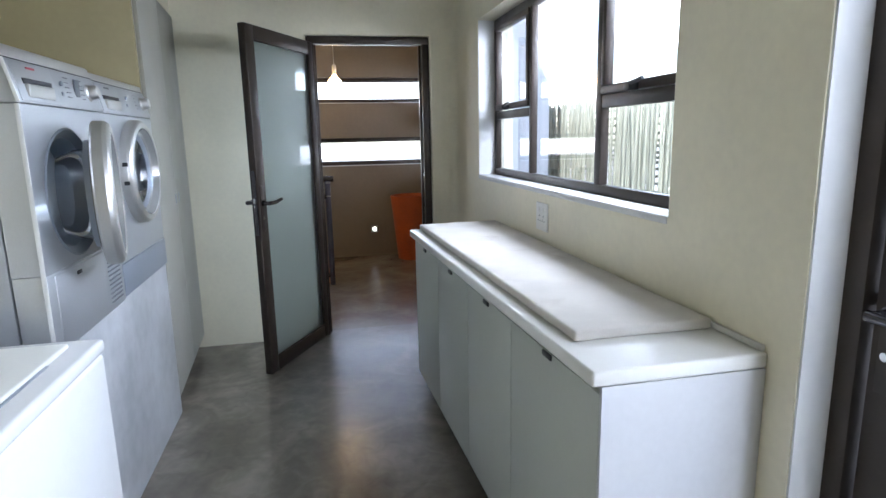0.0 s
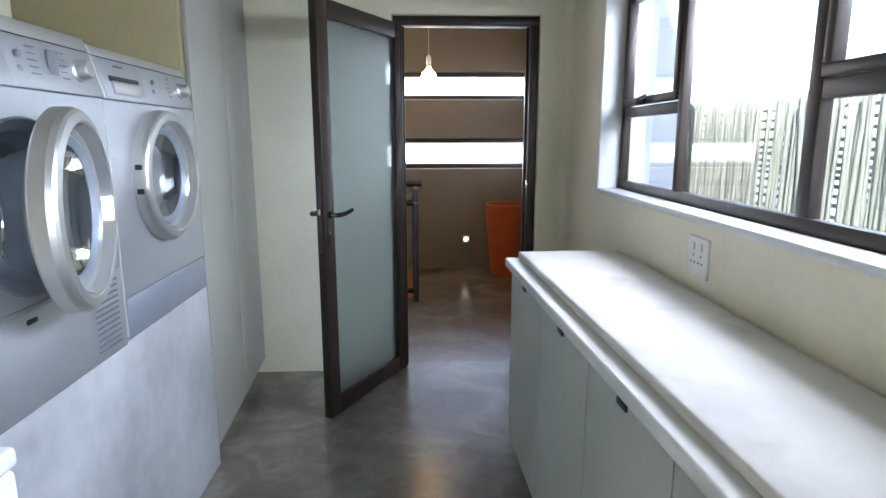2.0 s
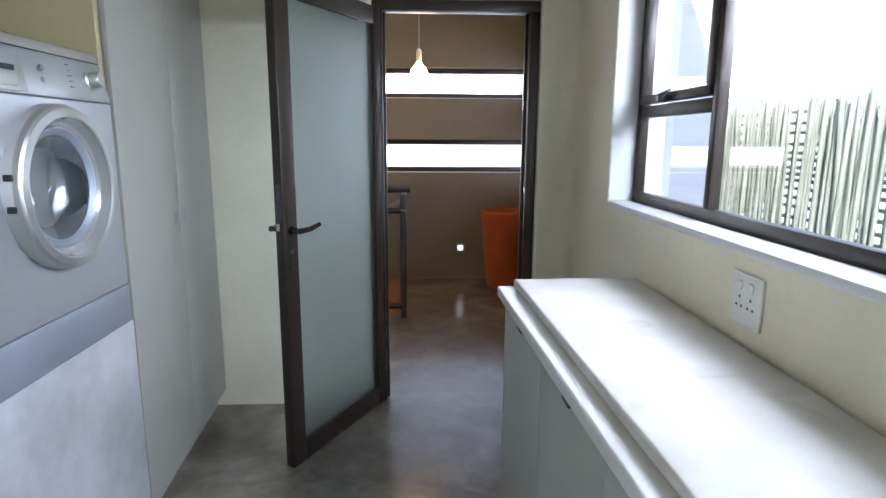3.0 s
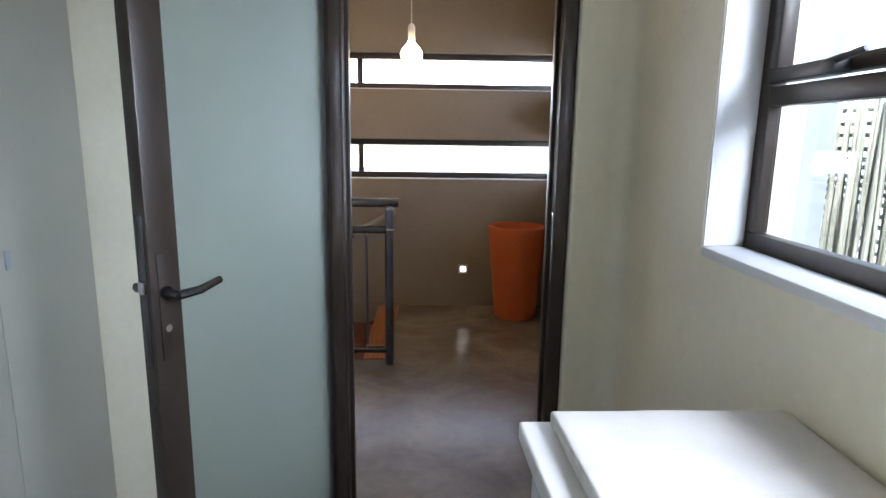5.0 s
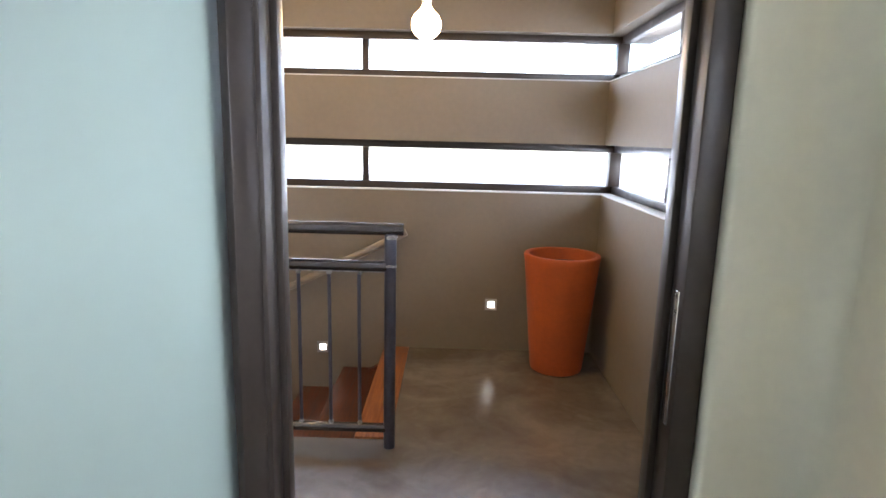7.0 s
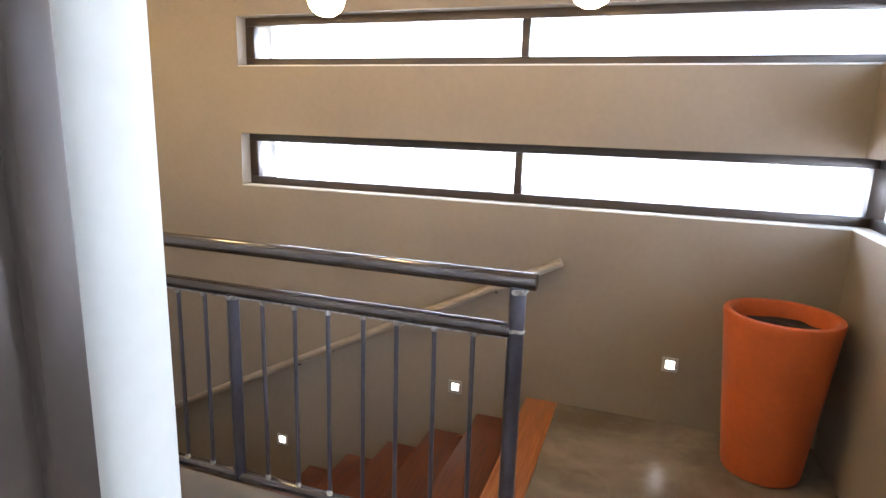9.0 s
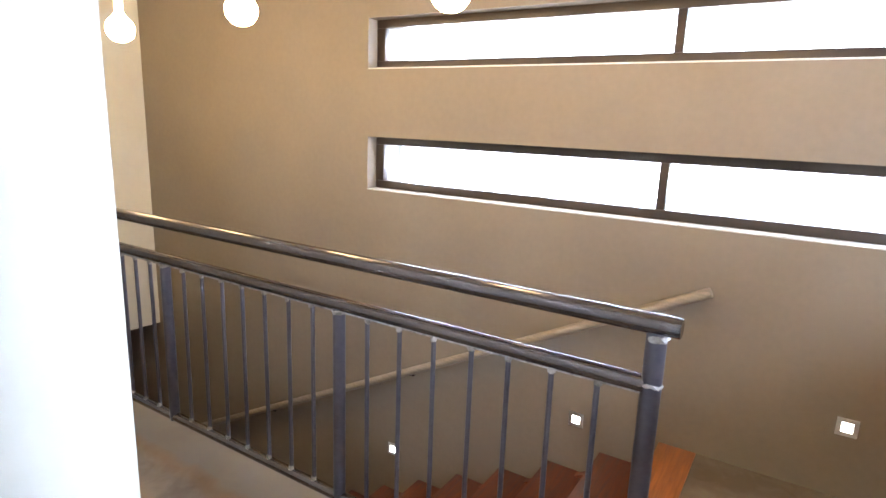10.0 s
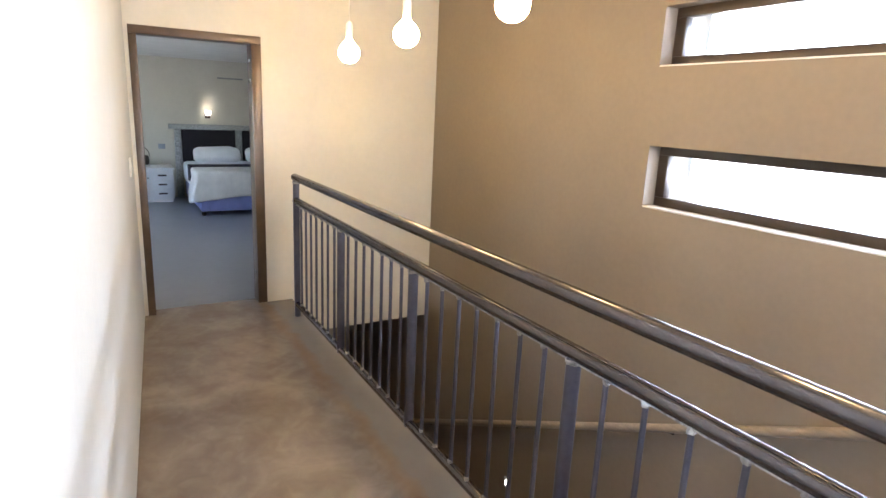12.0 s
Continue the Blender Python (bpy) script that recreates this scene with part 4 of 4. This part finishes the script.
# ---- hall: stairs ----
stairs = thing("staircase", "flight of red-brown timber treads going down", "stairs")
part("nosing_board", B(STEP_X, STEP_X + 0.175, WELL_Y + 0.012, HY1 - 0.002, -0.04, 0.006, bevel=0.004), M_WOOD_L, stairs, "lighter orange wooden top nosing")
for k in range(1, 17):
    xn = STEP_X - GOING * k
    part("tread", B(xn, xn + GOING + 0.03, WELL_Y + 0.015, HY1 - 0.002, -RISE * k - 0.04, -RISE * k, bevel=0.005), M_WOOD, stairs)
    part("riser", B(xn + GOING + 0.006, xn + GOING + 0.022, WELL_Y + 0.02, HY1 - 0.004, -RISE * k, -RISE * (k - 1) - 0.04), M_WOOD, stairs)
bm = bmesh.new()
for y0, y1 in ((WELL_Y + 0.03, WELL_Y + 0.07), (HY1 - 0.06, HY1 - 0.02)):
    vs = [(STEP_X + 0.1, -0.045), (STEP_X + 0.1, -0.30), (STEP_X - GOING * 16.2, -RISE * 16.2 - 0.30), (STEP_X - GOING * 16.2, -RISE * 16.2 - 0.09)]
    A = [bm.verts.new((x, y0, z)) for x, z in vs]
    C = [bm.verts.new((x, y1, z)) for x, z in vs]
    bm.faces.new(A), bm.faces.new(C)
    for i in range(4):
        bm.faces.new((A[i], A[(i + 1) % 4], C[(i + 1) % 4], C[i]))
bmesh.ops.recalc_face_normals(bm, faces=bm.faces)
part("stringer", bm, M_WOOD, stairs)

hr = thing("handrail", "round pale wooden handrail down the stair wall", "handrail")
HRY = HY1 - 0.06
part("rail", cyl(bmesh.new(), (0.56, HRY, 0.83), (-4.2, HRY, 0.83 - 4.76 * 0.505), 0.024, seg=18, bevel=0.003), M_POLE, hr)
for k in range(4):
    x = 0.2 - 1.3 * k
    z = 0.83 - (0.56 - x) * 0.505
    part("bracket", cyl(bmesh.new(), (x, HRY, z - 0.015), (x, HY1 - 0.001, z - 0.045), 0.008, seg=10), M_STEEL, hr)

# recessed step lights
for i, (x, z) in enumerate(((1.147, 0.33), (-0.022, -0.012), (-1.25, -0.63), (-2.468, -1.225))):
    s = thing("step_light", "small square recessed step light, lit", "wall light", group="step lights along the stairs", at=pose(x, HY1, z))
    f = bmesh.new()
    for a in ((-0.04, 0.04, 0.021, 0.04), (-0.04, 0.04, -0.04, -0.021), (-0.04, -0.021, -0.021, 0.021), (0.021, 0.04, -0.021, 0.021)):
        box(f, a[0], a[1], -0.006, -0.0005, a[2], a[3], 0.001)
    part("frame", f, M_SILVER_L, s)
    part("lens", B(-0.0205, 0.0205, -0.004, -0.0008, -0.0205, 0.0205), M_LED, s, "glowing white lens")

# pendant bulbs
PY = 5.77
for x, z in ((0.72, 1.956), (-0.217, 1.957), (-1.25, 1.968), (-2.170, 1.938), (-2.995, 1.899)):
    p = thing("pendant_lamp", "bare lit globe bulb on a white cord", "pendant lamp", group="row of pendant bulbs over the stairwell", at=pose(x, PY, z))
    part("cord", cyl(bmesh.new(), (0, 0, 0.175), (0, 0, HCEIL - z), 0.003, seg=8), M_CORD, p)
    part("lamp_holder", spin(bmesh.new(), [(0, 0.185), (0.009, 0.183), (0.02, 0.168), (0.022, 0.16), (0.022, 0.09), (0.019, 0.085), (0, 0.085)], 20), M_CORD, p, "white cylindrical lamp holder")
    part("bulb", spin(bmesh.new(), [(0.0, 0.09), (0.017, 0.088), (0.02, 0.075), (0.032, 0.058), (0.055, 0.036), (0.066, 0.013), (0.068, -0.008), (0.062, -0.032), (0.047, -0.052), (0.025, -0.065), (0, -0.069)], 28), M_BULB, p, "glowing warm globe bulb")

# tall planter
pot = thing("planter", "tall orange tapered planter filled with dark soil", "planter", at=pose(1.56, 6.60, 0))
H = 0.76
part("pot", spin(bmesh.new(), [(0, 0.0), (0.15, 0.0), (0.163, 0.008), (0.168, 0.03), (0.232, H - 0.05), (0.238, H - 0.012), (0.234, H - 0.002), (0.226, H), (0.212, H), (0.205, H - 0.006), (0.196, H - 0.09), (0, H - 0.09)], 56), M_POT, pot)
sl = bmesh.new()
bmesh.ops.create_grid(sl, x_segments=16, y_segments=16, size=0.19)
for v in sl.verts:
    r = v.co.xy.length
    if r > 0.19:
        v.co.xy *= 0.19 / r
    v.co.z = H - 0.078 + 0.012 * noise.noise(v.co * 14)
part("soil", sl, M_SOIL, pot, "dark potting soil")

# light switch on the corridor wall
sw = thing("light_switch", "white light switch plate by the bedroom door", "light switch", at=pose(-3.3, 4.494, 1.15, 0, 0, -3.9))
part("plate", B(-0.035, 0.035, 0.0, 0.012, -0.055, 0.055, bevel=0.003), M_WHITE_P, sw)
part("rocker", B(-0.012, 0.012, 0.01, 0.016, -0.02, 0.02, bevel=0.002), M_WHITE_P, sw)

# ---- bedroom ----
bed = thing("bed", "double bed made up with white linen and cream throw", "bed")
by0, by1, bx0, bx1 = 5.42, 7.1, -9.62, -7.85
part("base", B(bx0, bx1, by0 + 0.03, by1 - 0.03, 0.06, 0.29, bevel=0.02), M_VALANCE, bed, "lilac valance round the base")
part("mattress", B(bx0, bx1 + 0.02, by0, by1, 0.29, 0.60, bevel=0.06, seg=4), M_LINEN, bed)
th = bmesh.new()
box(th, bx1 - 0.56, bx1 + 0.035, by0 - 0.025, by1 + 0.025, 0.26, 0.625, 0.04, 4)
bmesh.ops.subdivide_edges(th, edges=th.edges[:], cuts=2, use_grid_fill=True)
for v in th.verts:
    v.co += Vector((0.012, 0.014, 0.006)) * noise.noise(v.co * 6)
    if v.co.z < 0.4 and v.co.y < by0 + 0.05:
        v.co.z -= 0.13 * (0.7 + noise.noise(v.co * 5))
        v.co.y -= 0.05
part("throw", th, M_THROW, bed, "cream throw hanging over the foot")
part("stripe", B(bx1 - 0.84, bx1 - 0.55, by0 - 0.03, by1 + 0.03, 0.40, 0.636, bevel=0.01), M_HEAD, bed, "dark band across the covers")
for y in (by0 + 0.05, by1 - 0.09):
    for x in (bx0 + 0.06, bx1 - 0.06):
        part("leg", cyl(bmesh.new(), (x, y + 0.02, 0), (x, y + 0.02, 0.07), 0.03, seg=10), M_STAND, bed)
hd = thing("headboard", "grey washed wooden headboard with dark panels", "headboard")
for a, b in ((5.33, 5.43), (6.27, 6.37), (7.24, 7.34)):
    part("post", B(BX0 + 0.002, BX0 + 0.09, a, b, 0, 1.10, bevel=0.006), M_HEADF, hd)
part("cornice", B(BX0 + 0.002, BX0 + 0.13, 5.25, 7.42, 1.10, 1.18, bevel=0.01), M_HEADF, hd)
for a, b in ((5.432, 6.268), (6.372, 7.238)):
    part("panel", B(BX0 + 0.012, BX0 + 0.06, a, b, 0.3, 1.098, bevel=0.01), M_HEAD, hd, "dark upholstered panel")
for y in (5.92, 6.72):
    pl = bmesh.new()
    bmesh.ops.create_uvsphere(pl, u_segments=28, v_segments=18, radius=1)
    for v in pl.verts:
        x, yy, z = v.co
        sgn = lambda q, e: math.copysign(abs(q) ** e, q)
        v.co = Vector((sgn(x, 0.8) * 0.08, sgn(yy, 0.38) * 0.36, sgn(z, 0.42) * 0.15)) + Vector((0.01, 0.01, 0.01)) * noise.noise(v.co * 3)
    bmesh.ops.transform(pl, matrix=pose(BX0 + 0.36, y, 0.71, 0, -48, 0), verts=pl.verts)
    tagged(part("pillow", pl, M_LINEN), "plump white pillow against the headboard", "pillow", group="pillows on the bed")
ns = thing("nightstand", "white painted nightstand with small drawers", "nightstand")
nx, n0, n1 = BX0 + 0.55, 4.6, 5.24
part("body", B(BX0 + 0.01, nx, n0, n1, 0.05, 0.50, bevel=0.006), M_NIGHT, ns)
part("top", B(BX0 + 0.005, nx + 0.02, n0 - 0.02, n1 + 0.02, 0.50, 0.53, bevel=0.006), M_NIGHT, ns)
part("plinth", B(BX0 + 0.02, nx - 0.02, n0 + 0.02, n1 - 0.02, 0.0, 0.05), M_NIGHT, ns)
for k in range(3):
    d = part("drawer", B(nx, nx + 0.014, n1 - 0.3, n1 - 0.02, 0.07 + 0.14 * k, 0.20 + 0.14 * k, bevel=0.004), M_NIGHT, ns)
    part("handle", B(nx + 0.013, nx + 0.03, n1 - 0.22, n1 - 0.1, 0.125 + 0.14 * k, 0.15 + 0.14 * k, bevel=0.004), M_STAND, d)
d = part("door", B(nx, nx + 0.014, n0 + 0.02, n1 - 0.32, 0.07, 0.48, bevel=0.004), M_NIGHT, ns)
part("handle", cyl(bmesh.new(), (nx + 0.012, n1 - 0.36, 0.38), (nx + 0.035, n1 - 0.36, 0.38), 0.012, seg=12), M_STAND, d)
ln = thing("lantern", "small dark metal lantern on the nightstand", "lantern", at=pose(BX0 + 0.3, 4.85, 0.53))
part("base", cyl(bmesh.new(), (0, 0, 0.0), (0, 0, 0.03), 0.085, seg=20, bevel=0.004), M_THROW, ln)
part("body", spin(bmesh.new(), [(0.075, 0.03), (0.085, 0.1), (0.07, 0.17), (0.066, 0.17), (0.08, 0.1), (0.07, 0.03), (0.075, 0.03)], 20), M_STAND, ln)
rg = bmesh.new()
for i in range(14):
    a, b = math.pi * i / 14, math.pi * (i + 1) / 14
    cyl(rg, (0, 0.09 * math.cos(a), 0.15 + 0.14 * math.sin(a)), (0, 0.09 * math.cos(b), 0.15 + 0.14 * math.sin(b)), 0.006, seg=6)
part("handle", rg, M_STAND, ln)
wl = thing("wall_lamp", "small lit wall lamp above the headboard", "wall lamp", at=pose(BX0, 5.85, 1.36))
part("backplate", B(0.0, 0.02, -0.04, 0.04, -0.08, -0.0, bevel=0.004), M_STAND, wl)
part("shade", spin(bmesh.new(), [(0, 0.0), (0.035, 0.0), (0.05, 0.075), (0.046, 0.075), (0.032, 0.006), (0, 0.006)], 20, Matrix.Translation((0.08, 0, -0.03))), M_WLAMP, wl, "glowing white glass shade")
part("arm", cyl(bmesh.new(), (0.01, 0, -0.05), (0.08, 0, -0.035), 0.012, seg=10), M_STAND, wl)
st = thing("wall_socket", "small grey wall socket above the nightstand", "socket", at=pose(BX0, 5.14, 0.82))
part("plate", B(0, 0.01, -0.05, 0.05, -0.04, 0.04, bevel=0.003), M_SILVER_D, st)
cr = thing("curtain_rail", "short grey rail high on the bedroom wall", "rail")
part("rail", cyl(bmesh.new(), (BX0 + 0.05, 6.02, 1.93), (BX0 + 0.05, 6.42, 1.93), 0.012, seg=10), M_HEADF, cr)
for y in (6.1, 6.35):
    part("bracket", cyl(bmesh.new(), (BX0, y, 1.93), (BX0 + 0.06, y, 1.93), 0.01, seg=8), M_STAND, cr)

# ---- outside: sapling fence ----
fence = thing("pole_fence", "screen fence of upright pale saplings", "fence")
rng = random.Random(11)
FXX = 2.9
for k in range(25):
    z = 0.30 + 0.054 * k + rng.uniform(-0.006, 0.006)
    part("lath", cyl(bmesh.new(), (FXX + 0.036, 0.8, z), (FXX + 0.036, 6.35, z + rng.uniform(-0.015, 0.015)), 0.0115, seg=6), M_LATTE, fence)
for z in (0.35, 1.25):
    part("wire_rail", cyl(bmesh.new(), (FXX + 0.03, 0.8, z), (FXX + 0.03, 6.35, z), 0.012, seg=8), M_LATTE, fence)
pole_meshes = []
for v in range(10):
    bm = bmesh.new()
    seg, rings = 6, []
    r0, hgt = rng.uniform(0.0115, 0.0195), rng.uniform(1.70, 1.79)
    bx, by = rng.uniform(-0.02, 0.02), rng.uniform(-0.02, 0.02)
    for k in range(6):
        t = k / 5
        c = Vector((bx * math.sin(3 * t), by * math.sin(4 * t), hgt * t - 0.06))
        rings.append([bm.verts.new(c + Vector((math.cos(a), math.sin(a), 0)) * r0 * (1 - 0.3 * t)) for a in [2 * math.pi * i / seg for i in range(seg)]])
    for A, C in zip(rings, rings[1:]):
        for i in range(seg):
            bm.faces.new((A[i], A[(i + 1) % seg], C[(i + 1) % seg], C[i]))
    bm.faces.new(rings[-1])
    d = bpy.data.meshes.new("pole")
    bm.to_mesh(d)
    bm.free()
    d.materials.append(M_LATTE)
    for p in d.polygons:
        p.use_smooth = True
    pole_meshes.append(d)
y = 0.85
n = 0
while y < 6.3 and n < 295:
    o = new("pole", pole_meshes[rng.randrange(10)])
    o.parent = fence
    o.matrix_local = pose(FXX + rng.uniform(-0.015, 0.015), y, 0, rng.uniform(-1.4, 1.4), rng.uniform(-0.6, 0.6), rng.uniform(0, 360))
    y += rng.uniform(0.012, 0.0245)
    n += 1
